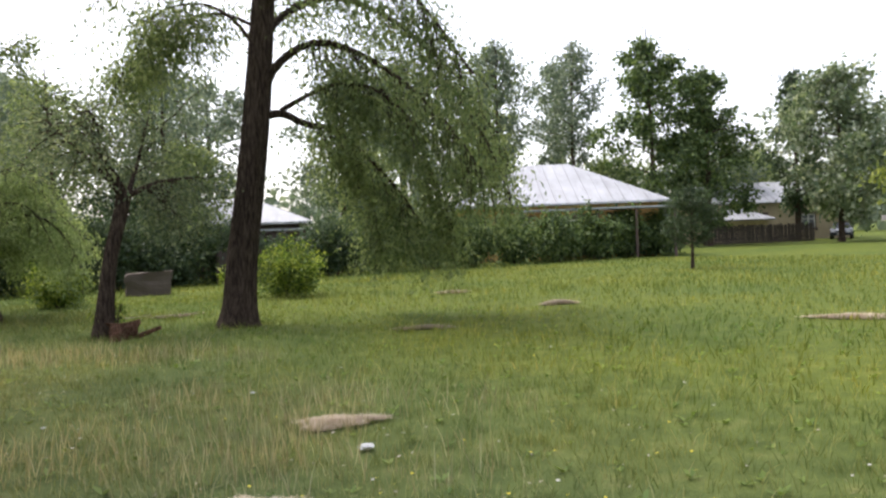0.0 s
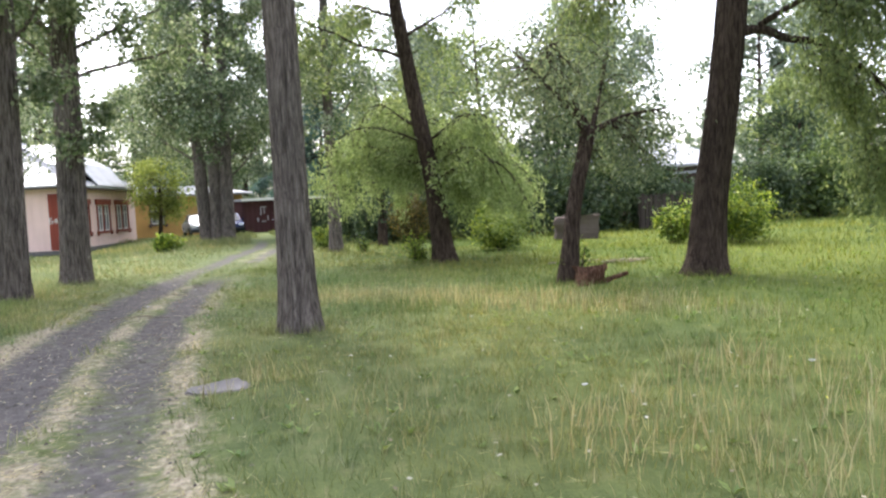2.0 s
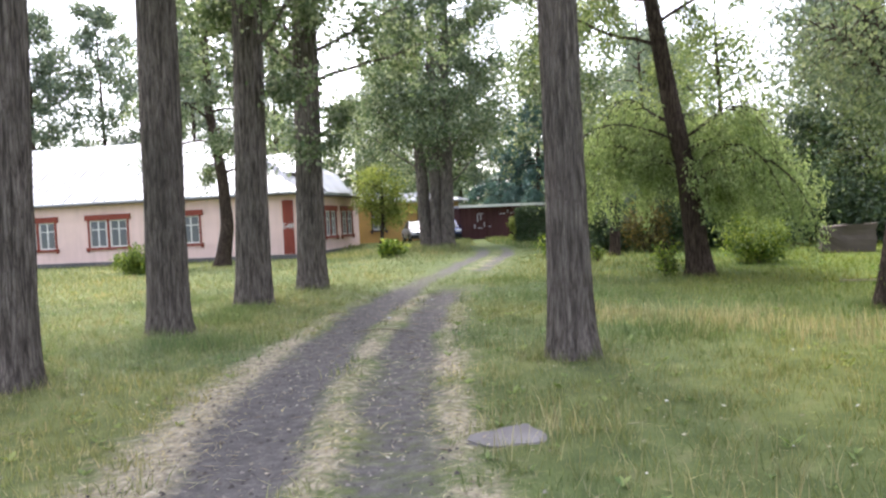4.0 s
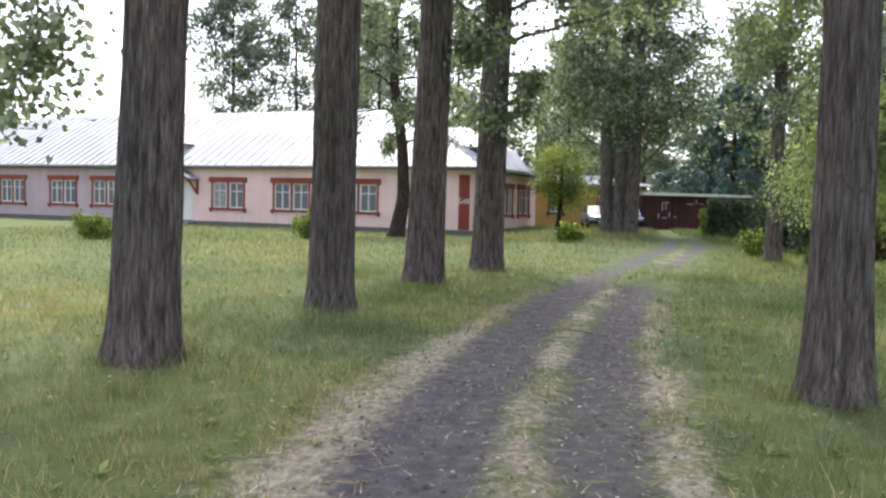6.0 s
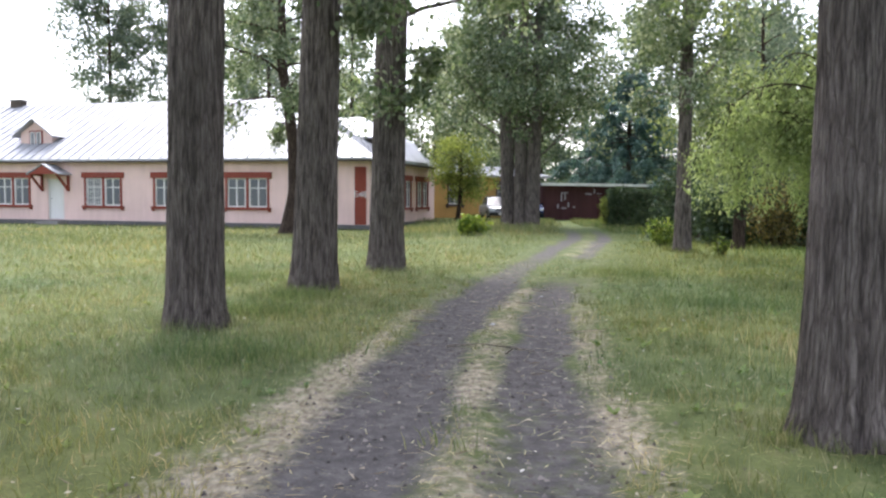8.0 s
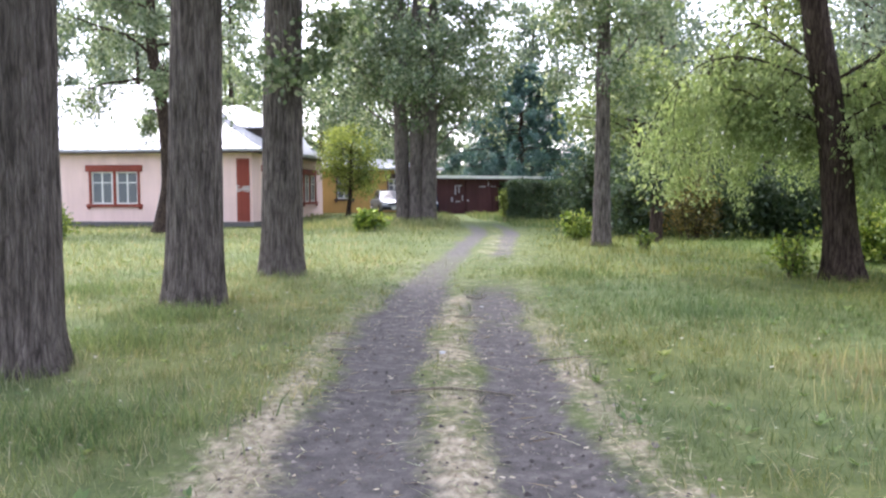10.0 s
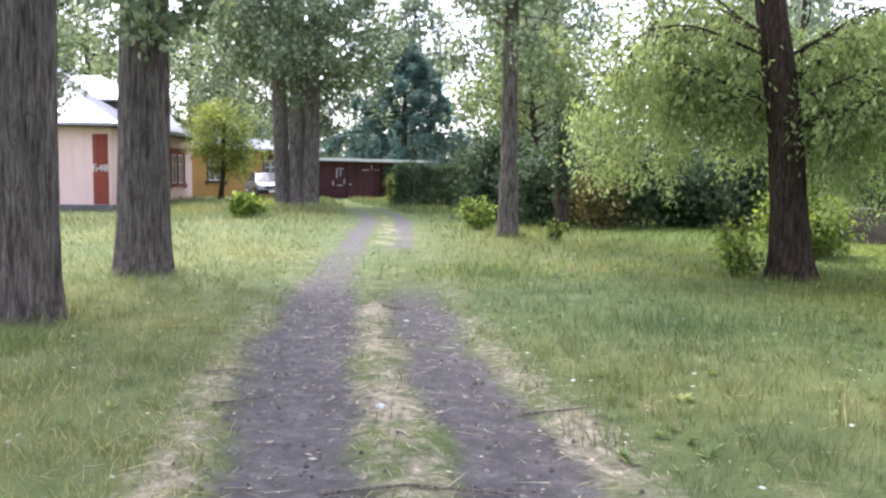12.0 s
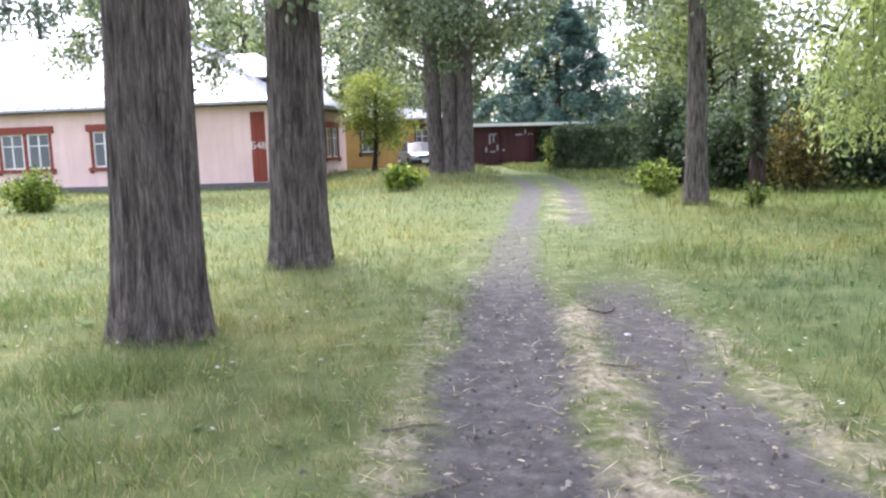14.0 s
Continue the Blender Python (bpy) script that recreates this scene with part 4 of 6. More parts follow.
WOODS = [((-50.0, 52.0), "broad low tree far beyond the long house", 8.5, 13.0, 220, 6000, 0.40, M_HAZED_LEAF), ((-41.0, 66.0), "broad low tree far beyond the long house", 8.5, 13.0, 221, 6000, 0.40, M_POPLAR_LEAF),
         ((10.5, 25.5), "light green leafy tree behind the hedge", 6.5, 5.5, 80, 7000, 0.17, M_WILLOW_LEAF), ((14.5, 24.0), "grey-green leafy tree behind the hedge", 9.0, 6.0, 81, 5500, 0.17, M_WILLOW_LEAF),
         ((18.5, 23.0), "tall grey-green tree behind the hedge", 10.0, 6.5, 82, 5000, 0.19, M_HAZED_LEAF), ((13.0, 30.0), "tall green tree behind the hedge", 11.0, 6.5, 83, 5000, 0.2, M_HAZED_LEAF),
         ((20.5, 29.0), "tall airy tree behind the hedge", 11.5, 7.0, 84, 4500, 0.22, M_HAZED_LEAF), ((17.5, 46.0), "leafy green tree beyond the container", 8.0, 6.0, 85, 6500, 0.2, M_WILLOW_LEAF),
         ((16.0, 40.0), "tall tree beyond the clipped hedge", 11.5, 7.0, 86, 5500, 0.22, M_HAZED_LEAF), ((-4.0, 62.0), "broad green tree behind the ochre building", 13.0, 9.0, 87, 8000, 0.3, M_POPLAR_LEAF),
         ((2.5, 64.0), "broad green tree behind the cars", 14.0, 9.0, 88, 8000, 0.3, M_POPLAR_LEAF), ((20.0, 60.0), "tall hazy tree beyond the fir", 17.0, 9.0, 89, 8000, 0.32, M_HAZED_LEAF),
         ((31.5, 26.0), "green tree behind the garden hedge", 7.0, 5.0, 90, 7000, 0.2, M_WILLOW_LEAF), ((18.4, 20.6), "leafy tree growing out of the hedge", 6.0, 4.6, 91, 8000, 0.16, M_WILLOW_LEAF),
         ((58.0, 24.2), "tall dense dark tree above the far roofs", 17.0, 8.0, 92, 11000, 0.34, M_HEDGE_LEAF), ((60.8, 21.2), "dark tree leaning beside a taller one", 14.0, 6.5, 192, 8000, 0.34, M_HEDGE_LEAF), ((52.0, 37.0), "low bushy tree behind the far roofs", 8.5, 10.0, 193, 7000, 0.34, M_DARK_LEAF), ((69.0, 37.0), "low bushy tree behind the far roofs", 8.5, 11.0, 194, 7000, 0.36, M_WILLOW_LEAF), ((84.0, 30.0), "low bushy tree beyond the far house", 9.0, 12.0, 195, 7000, 0.4, M_WILLOW_LEAF), ((70.0, 44.0), "tall airy tree beyond the roofs", 20.0, 7.0, 196, 4500, 0.34, M_HAZED_LEAF), ((61.0, 45.0), "tall airy tree beyond the roofs", 18.5, 7.0, 197, 4500, 0.34, M_HAZED_LEAF), ((52.0, 48.0), "tall airy tree beyond the roofs", 19.0, 7.0, 198, 4500, 0.34, M_HAZED_LEAF), ((72.0, 19.5), "tall slim tree at the edge of the meadow", 15.0, 5.0, 199, 5000, 0.34, M_DARK_LEAF), ((66.0, 13.5), "broad dark tree at the edge of the meadow", 13.5, 10.0, 93, 12000, 0.36, M_POPLAR_LEAF),
         ((60.0, 4.0), "broad pale tree at the edge of the meadow", 9.5, 8.0, 94, 9000, 0.34, M_YELLOW_LEAF), ((64.0, 37.0), "tall airy far tree", 19.5, 8.0, 95, 5000, 0.32, M_HAZED_LEAF),
         ((55.0, 38.0), "tall airy far tree", 19.0, 8.0, 96, 5000, 0.32, M_HAZED_LEAF), ((46.0, 40.0), "tall far tree behind the roofs", 16.0, 9.0, 97, 7000, 0.32, M_HAZED_LEAF),
         ((37.0, 36.0), "tall far tree behind the roofs", 14.0, 8.0, 98, 7000, 0.3, M_HAZED_LEAF), ((28.0, 38.0), "tall far tree behind the roofs", 13.0, 8.0, 99, 7000, 0.28, M_HAZED_LEAF),
         ((-33.0, 64.0), "tall airy poplar behind the long house", 23.0, 9.0, 100, 13000, 0.30, M_HAZED_LEAF), ((-27.5, 66.0), "tall poplar behind the long house", 24.0, 9.0, 101, 13000, 0.32, M_HAZED_LEAF),
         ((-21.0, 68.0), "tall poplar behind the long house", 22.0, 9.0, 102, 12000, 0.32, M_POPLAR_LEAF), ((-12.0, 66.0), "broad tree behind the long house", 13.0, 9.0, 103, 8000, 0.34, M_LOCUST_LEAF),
         ((-9.0, 52.0), "tall leafy poplar behind the long house", 17.0, 7.0, 200, 9000, 0.26, M_POPLAR_LEAF), ((-16.0, 55.0), "tall leafy poplar behind the long house", 18.0, 7.0, 201, 8000, 0.28, M_HAZED_LEAF), ((-1.0, 56.0), "tall leafy tree behind the ochre building", 15.0, 7.0, 202, 9000, 0.26, M_POPLAR_LEAF), ((5.0, 72.0), "tall hazy tree closing the view", 19.0, 12.0, 210, 7000, 0.42, M_HAZED_LEAF), ((15.0, 74.0), "tall hazy tree closing the view", 20.0, 12.0, 211, 7000, 0.42, M_HAZED_LEAF), ((24.0, 66.0), "tall hazy tree closing the view", 18.0, 12.0, 212, 7000, 0.42, M_HAZED_LEAF), ((17.0, 22.0), "dense shrub behind the hedge", 5.0, 5.0, 213, 5000, 0.18, M_DARK_LEAF), ((28.0, 20.6), "dense shrub behind the hedge", 5.0, 5.0, 214, 5000, 0.18, M_DARK_LEAF), ((75.0, 30.0), "broad hazy tree beyond the far houses", 12.0, 10.0, 104, 7000, 0.4, M_HAZED_LEAF), ((80.0, 12.0), "broad hazy tree beyond the far houses", 12.0, 11.0, 105, 7000, 0.4, M_HAZED_LEAF)]
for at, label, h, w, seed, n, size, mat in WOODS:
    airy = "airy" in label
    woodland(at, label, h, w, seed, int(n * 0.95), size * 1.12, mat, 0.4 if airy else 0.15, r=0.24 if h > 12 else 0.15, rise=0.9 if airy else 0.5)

woodland((-0.7, 42.0), "rounded yellow-green small tree beside the house", 5.0, 3.9, 41, 9500, 0.15, M_YELLOW_LEAF, 0.3, r=0.13, hang=0.2)


def blue_fir():
    """Broad conifer with layered, drooping blue-green boughs."""
    p = Plant(110, False)
    p.trunk([(0, 0, -0.05), (0, 0, 5), (0, 0, 10.5)], [0.25, 0.18, 0.03], 0.4, 10, 0.03, 0.2)
    for i in range(70):
        t = i / 70
        z = 1.0 + 9.2 * t
        a = i * 2.4
        p.limb(p.on(z), (math.cos(a), math.sin(a), 0.12), 5.6 * (1 - t) ** 0.7 * p.r.uniform(0.8, 1.1) + 0.3, 0.05, -0.25, 0.15, 9, 0.28, 0.55, 4, 0.3, 0.9)
    return p.build("fir_tree", "broad blue-green fir with layered boughs", "tree", (10.6, 53.0), M_DARK_BARK, M_BLUE_LEAF, [dict(n=42000, size=0.30, aspect=0.3, droop=0.35, sigma=0.2, flat=0.5)])


blue_fir()


def small_conifer():
    p = Plant(111)
    p.trunk([(0, 0, -0.05), (0.05, 0, 1.5), (0, 0, 3.0)], [0.06, 0.05, 0.01], 0.2, 10, 0.02, 0.2)
    for i in range(34):
        t = i / 34
        a = i * 2.4
        p.limb(p.on(0.75 + 2.1 * t), (math.cos(a), math.sin(a), 0.5), 1.15 * math.sin(math.pi * (0.25 + 0.7 * t)) * p.r.uniform(0.7, 1.1), 0.015, 0.1, 0.2, 8, 0.35, 0.6, 4, 0.2, 0.2)
    return p.build("young_pine", "young dark pine with a bare stem on the lawn", "tree", (30.3, 4.2), M_DARK_BARK, M_DARK_LEAF, [dict(n=6500, size=0.14, aspect=0.25, droop=0.0, sigma=0.12)])


small_conifer()
# distant woods that close the view
p = Plant(120)
for i in range(420):
    a = 2 * math.pi * i / 420
    rr = 135 + 25 * p.r.uniform(-1, 1)
    for zz in range(3):
        p.buds.append(np.array([3 + rr * math.cos(a), 10 + rr * math.sin(a), 1.5 + zz * 3.2 + 2 * math.sin(a * 9)]))
# the haze over these woods is only in their leaf colour
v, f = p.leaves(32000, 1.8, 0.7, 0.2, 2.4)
tagged(new("far_woods", np_mesh("far_woods", v, f, M_HAZED_LEAF)), "belt of hazy green woods on the horizon", "woods", kind="stuff")

ivy = Plant(125)
ivy.trunk([(0, 0, -0.05), (0.05, 0, 1.2), (0.0, 0, 2.6)], [0.17, 0.14, 0.11], 0.15, 16, 0.04, 0.2)
for i in range(60):
    ivy.buds.append(np.array([0.16 * math.cos(i * 2.4), 0.16 * math.sin(i * 2.4), 0.9 + 1.7 * i / 60]))
ivy.build("ivied_trunk", "dark dead trunk overgrown with ivy in the hedge", "tree", (8.7, 17.9), M_DARK_BARK, M_DARK_LEAF, [dict(n=900, size=0.10, aspect=0.8, droop=0.3, sigma=0.07)], crown="ivy")


# ---- buildings ----
def pierced(length, height, thick, holes):
    """A wall along x from 0 to length, its face at y = 0, with openings (x0, x1, z0, z1) right through it."""
    xs = sorted({0, length, *[v for h in holes for v in h[:2]]})
    zs = sorted({0, height, *[v for h in holes for v in h[2:]]})

    def full(i, j):
        if not (0 <= i < len(xs) - 1 and 0 <= j < len(zs) - 1):
            return False
        cx, cz = (xs[i] + xs[i + 1]) / 2, (zs[j] + zs[j + 1]) / 2
        return not any(a < cx < b and c0 < cz < d for a, b, c0, d in holes)
    bm = bmesh.new()
    vs = {}

    def v(x, y, z):
        if (x, y, z) not in vs:
            vs[x, y, z] = bm.verts.new((x, y, z))
        return vs[x, y, z]
    for i in range(len(xs) - 1):
        for j in range(len(zs) - 1):
            if not full(i, j):
                continue
            a, b, lo, hi = xs[i], xs[i + 1], zs[j], zs[j + 1]
            for yy in (0, thick):
                bm.faces.new([v(a, yy, lo), v(b, yy, lo), v(b, yy, hi), v(a, yy, hi)])
            if not full(i - 1, j):
                bm.faces.new([v(a, 0, lo), v(a, thick, lo), v(a, thick, hi), v(a, 0, hi)])
            if not full(i + 1, j):
                bm.faces.new([v(b, 0, lo), v(b, thick, lo), v(b, thick, hi), v(b, 0, hi)])
            if not full(i, j - 1):
                bm.faces.new([v(a, 0, lo), v(b, 0, lo), v(b, thick, lo), v(a, thick, lo)])
            if not full(i, j + 1):
                bm.faces.new([v(a, 0, hi), v(b, 0, hi), v(b, thick, hi), v(a, thick, hi)])
    return bm


def placed(ob, m):
    ob.matrix_basis = m
    return ob


def window(parent, m, w, z0, z1, curtain=True, double=True, barred=False, trim=M_TRIM):
    """White casements in a red-brown surround; local x along the wall, y into it."""
    sashes = [(-w / 2, -0.10), (0.10, w / 2)] if double else [(-w / 2, w / 2)]
    zt = z0 + (z1 - z0) * 0.66
    lights = []
    for a, b in sashes:
        mid = (a + b) / 2
        for c0, c1 in ((a + 0.07, mid - 0.035), (mid + 0.035, b - 0.07)):
            lights += [(c0 + w / 2, c1 + w / 2, 0.07, zt - 0.025 - z0), (c0 + w / 2, c1 + w / 2, zt + 0.025 - z0, z1 - z0 - 0.07)]
    fr = pierced(w, z1 - z0, 0.07, lights)
    bmesh.ops.translate(fr, vec=(-w / 2, 0.03, z0), verts=fr.verts)
    win = placed(part("window", fr, M_WHITE, parent, "white wooden casement window with red-brown surround"), m)
    part("casing", box(-w / 2 - 0.10, -w / 2, -0.05, 0.05, z0, z1), trim, win)
    part("casing", box(w / 2, w / 2 + 0.10, -0.05, 0.05, z0, z1), trim, win)
    if double:
        part("mullion", box(-0.065, 0.065, -0.02, 0.028, z0, z1), trim, win)
    part("head_board", box(-w / 2 - 0.24, w / 2 + 0.24, -0.09, 0.03, z1, z1 + 0.30, 0.015), trim, win)
    si = box(-w / 2 - 0.22, w / 2 + 0.22, -0.12, 0.03, z0 - 0.14, z0, 0.015)
    for sx in (-1, 1):
        solid(si, sx * (w / 2 + 0.12) - 0.06, sx * (w / 2 + 0.12) + 0.06, -0.09, 0.02, z0 - 0.24, z0 - 0.14)
    part("sill", si, trim, win)
    for a, b in sashes:
        mid = (a + b) / 2
        for c0, c1 in ((a + 0.07, mid - 0.035), (mid + 0.035, b - 0.07)):
            part("pane", box(c0, c1, 0.062, 0.068, z0 + 0.05, z1 - 0.05), M_GLASS, win)
        if curtain:
            for x0, x1 in ((a + 0.05, a + (b - a) * 0.36), (b - (b - a) * 0.36, b - 0.05)):
                cb = bmesh.new()
                rows = [[cb.verts.new((x0 + (x1 - x0) * k / 12, yy + 0.03 * math.sin(k * 1.6), zz)) for k in range(13)] for yy in (0.18, 0.19) for zz in (z0 - 0.05, z1 + 0.05)]
                for lo, hi in ((rows[0], rows[1]), (rows[2], rows[3]), (rows[0], rows[2]), (rows[1], rows[3])):
                    for k in range(12):
                        cb.faces.new([lo[k], lo[k + 1], hi[k + 1], hi[k]])
                part("curtain", cb, M_CURTAIN, win, "pale curtain")
    if barred:
        a, b = sashes[1]
        gb = bmesh.new()
        for k in range(8):
            xx = a + (b - a) * (k + 0.5) / 8
            solid(gb, xx - 0.012, xx + 0.012, -0.035, -0.015, z0, z1)
        for k in range(5):
            zz = z0 + (z1 - z0) * (k + 0.5) / 5
            solid(gb, a, b, -0.05, -0.036, zz - 0.012, zz + 0.012)
        part("grille", gb, M_WHITE, win, "white window grille")
    return win


def roof_mesh(L, W, z0, z1, over, hip, thick=0.10, ribs=0.0):
    """A hipped roof over a plan of L (x from 0) by W (y from 0): slabs of real thickness with standing seams."""
    a = [(-over, -over, z0), (L + over, -over, z0), (L + over, W + over, z0), (-over, W + over, z0)]
    rdg = [(hip, W / 2, z1), (L - hip, W / 2, z1)]
    bm = bmesh.new()
    up = [bm.verts.new(p) for p in a + rdg]
    dn = [bm.verts.new((p[0], p[1], p[2] - thick)) for p in a + rdg]
    for s, flip in ((up, 0), (dn, 1)):
        for f in ((0, 1, 5, 4), (1, 2, 5), (2, 3, 4, 5), (3, 0, 4)):
            bm.faces.new([s[i] for i in (f if not flip else f[::-1])])
    for i in range(4):
        j = (i + 1) % 4
        bm.faces.new([up[i], dn[i], dn[j], up[j]])
    return bm


def seams(L, W, z0, z1, over, hip, gap=0.62):
    """Standing seams up the two long slopes and the two hips."""
    bm = bmesh.new()

    def bar(p, q):
        p, q = Vector(p), Vector(q)
        d = (q - p)
        if d.length < 0.4:
            return
        sidev = d.cross(Vector((0, 0, 1))).normalized() * 0.018
        upv = sidev.cross(d).normalized() * 0.035
        if upv.z < 0:
            upv = -upv
        ring = [[bm.verts.new(c + s * sidev + u * upv) for s, u in ((-1, -0.2), (1, -0.2), (1, 1), (-1, 1))] for c in (p, q)]
        for i in range(4):
            j = (i + 1) % 4
            bm.faces.new([ring[0][i], ring[0][j], ring[1][j], ring[1][i]])
    run = W / 2 + over
    n = int((L + 2 * over) / gap)
    for i in range(1, n):
        x = -over + (L + 2 * over) * i / n
        k = min(1.0, (x + over) / (hip + over), (L + over - x) / (hip + over))
        for s in (0, 1):
            y0, y1 = (-over, -over + run * k) if s == 0 else (W + over, W + over - run * k)
            bar((x, y0, z0 + 0.01), (x, y1, z0 + (z1 - z0) * k + 0.01))
    m = int((W + 2 * over) / gap)
    for i in range(1, m):
        y = -over + (W + 2 * over) * i / m
        k = min(1.0, (y + over) / run, (W + over - y) / run)
        bar((-over, y, z0 + 0.01), (-over + (hip + over) * k, y, z0 + (z1 - z0) * k + 0.01))
        bar((L + over, y, z0 + 0.01), (L + over - (hip + over) * k, y, z0 + (z1 - z0) * k + 0.01))
    return bm


def dormer(parent, m, w=1.7, h=1.35, depth=3.2):
    """A gabled dormer; local x across its face, y back into the roof."""
    face = bmesh.new()
    prof = [(-w / 2, 0), (w / 2, 0), (w / 2, h * 0.62), (0, h + 0.15), (-w / 2, h * 0.62)]
    f0 = [face.verts.new((x, 0, z)) for x, z in prof]
    f1 = [face.verts.new((x, depth, z)) for x, z in prof]
    face.faces.new(f0)
    face.faces.new(f1[::-1])
    for i in range(5):
        j = (i + 1) % 5
        face.faces.new([f0[i], f0[j], f1[j], f1[i]])
    d = placed(part("dormer", face, M_PINK, parent, "pink gabled dormer with a small window"), m)
    rf = bmesh.new()
    e, t = 0.35, 0.07
    for s in (-1, 1):
        lo = Vector((s * (w / 2 + e), 0, h * 0.62 - e * 0.75))
        hi = Vector((0, 0, h + 0.20))
        q = [rf.verts.new((p.x, yy, p.z + dz)) for dz in (0, t) for yy in (-0.35, depth) for p in (lo, hi)]
        for idx in ((0, 1, 3, 2), (4, 6, 7, 5), (0, 4, 5, 1), (2, 3, 7, 6), (0, 2, 6, 4), (1, 5, 7, 3)):
            rf.faces.new([q[i] for i in idx])
    part("dormer_roof", rf, M_ROOF, d)
    part("dormer_window", box(-0.45, 0.45, -0.05, 0.02, 0.1, h * 0.72, 0.01), M_TRIM, d)
    fr = bmesh.new()
    for xa, xb in ((-0.36, -0.04), (0.04, 0.36)):
        for s in ((xa, xa + 0.05, 0.16, h * 0.66), (xb - 0.05, xb, 0.16, h * 0.66), (xa, xb, 0.16, 0.21), (xa, xb, h * 0.66 - 0.05, h * 0.66)):
            solid(fr, s[0], s[1], -0.075, -0.052, s[2], s[3])
    part("dormer_sash", fr, M_WHITE, d)
    for xa, xb in ((-0.31, -0.09), (0.09, 0.31)):
        part("pane", box(xa, xb, -0.066, -0.058, 0.21, h * 0.66 - 0.05), M_GLASS, d)


# the long pink house; local x runs along its front from the numbered corner, y back into the house
HL, HW, HH = 43.0, 11.6, 3.12
house = thing("long_house", "long single-storey pink rendered house with pale metal roof", "house")
house.matrix_basis = Matrix(((-0.984, 0.179, 0, -4.45), (0.179, 0.984, 0, 33.95), (0, 0, 1, -0.02), (0, 0, 0, 1)))
FRONT = [(6.55, 2.25, False), (10.78, 2.25, False), (15.1, 2.15, True), (20.95, 2.15, False), (24.35, 2.15, False), (27.95, 2.15, False), (32.45, 2.15, False), (37.0, 2.2, False), (40.8, 2.0, False)]
WZ0, WZ1 = 0.80, 2.28
holes = [(c - w / 2, c + w / 2, WZ0, WZ1) for c, w, _ in FRONT] + [(17.6, 18.65, 0.02, 2.22)]
SPLIT = 23.0
part("wall", pierced(SPLIT, HH, 0.4, [h for h in holes if h[1] < SPLIT]), M_PINK, house, "pink rendered front wall")
placed(part("wall", pierced(HL - SPLIT, HH, 0.4, [(a - SPLIT, b - SPLIT, c0, d) for a, b, c0, d in holes if a > SPLIT]), M_MAUVE, house, "faded mauve-pink front wall"), pose(SPLIT, 0, 0))
ENDW = [(2.4, 2.0), (5.7, 2.0), (8.95, 2.2)]
placed(part("wall", pierced(HW - 0.4, HH, 0.4, [(c - 0.4 - w / 2, c - 0.4 + w / 2, WZ0, WZ1) for c, w in ENDW]), M_PINK, house, "pink rendered end wall"),
       Matrix(((0, 1, 0, 0), (1, 0, 0, 0.4), (0, 0, 1, 0), (0, 0, 0, 1))))
part("wall", box(0.4, HL, HW - 0.4, HW, 0, HH), M_PINK, house)
part("wall", box(HL - 0.4, HL, 0.4, HW - 0.4, 0, HH), M_MAUVE, house)
# added sheets behind the windows, painted as dark as the rooms' shade
part("dark_room_backing", box(0.5, HL - 0.5, 2.2, 2.3, 0, HH - 0.1), M_DARKROOM, house)
part("dark_room_backing", box(1.9, 2.0, 2.31, HW - 0.5, 0, HH - 0.1), M_DARKROOM, house)
pl = box(-0.06, HL + 0.06, -0.06, HW + 0.06, -0.45, 0.0)
part("plinth", pl, M_PLINTH, house, "dark grey foundation band")
EV = HH + 0.02
part("roof", roof_mesh(HL, HW, EV + 0.12, 7.0, 0.55, 6.5), M_ROOF, house, "pale galvanised sheet-metal hipped roof")
part("roof_seams", seams(HL, HW, EV + 0.12, 7.0, 0.55, 6.5), M_ROOF, house)
so = bmesh.new()
for a in ((-0.53, HL + 0.53, -0.53, -0.01), (-0.53, HL + 0.53, HW + 0.01, HW + 0.53), (-0.53, -0.01, -0.01, HW + 0.01), (HL + 0.01, HL + 0.53, -0.01, HW + 0.01)):
    solid(so, a[0], a[1], a[2], a[3], EV - 0.04, EV + 0.015)
part("soffit", so, M_EAVE, house, "dark brown eave boards")
for c, w, barred in FRONT:
    window(house, pose(c, 0, 0), w, WZ0, WZ1, True, True, barred)
for c, w in ENDW:
    window(house, Matrix(((0, 1, 0, 0), (1, 0, 0, c), (0, 0, 1, 0), (0, 0, 0, 1))), w, WZ0, WZ1)
dr = part("front_door", box(17.68, 18.57, 0.10, 0.16, 0.04, 2.16, 0.008), M_WHITE, house, "plain white front door")
part("door_frame", solid(solid(box(17.6, 17.675, 0.05, 0.2, 0.02, 2.22), 18.575, 18.65, 0.05, 0.2, 0.02, 2.22), 17.675, 18.575, 0.05, 0.2, 2.165, 2.22), M_WHITE, dr)
part("handle", box(18.42, 18.50, 0.04, 0.098, 1.14, 1.18, 0.008), M_CHROME, dr)
part("door_step", box(17.4, 18.85, -0.75, -0.062, -0.34, -0.06, 0.02), M_CONCRETE, house)
cn = bmesh.new()
for s in (-1, 1):
    q = [cn.verts.new((18.12 + (s * 1.05 if k else 0), yy, (2.42 if k else 2.95) + dz)) for dz in (0, 0.06) for yy in (-1.0, -0.003) for k in (0, 1)]
    for idx in ((0, 1, 3, 2), (4, 6, 7, 5), (0, 4, 5, 1), (2, 3, 7, 6), (0, 2, 6, 4), (1, 5, 7, 3)):
        cn.faces.new([q[i] for i in idx])
can = part("door_canopy", cn, M_ROOF, house, "small gabled porch canopy on red-brown brackets")
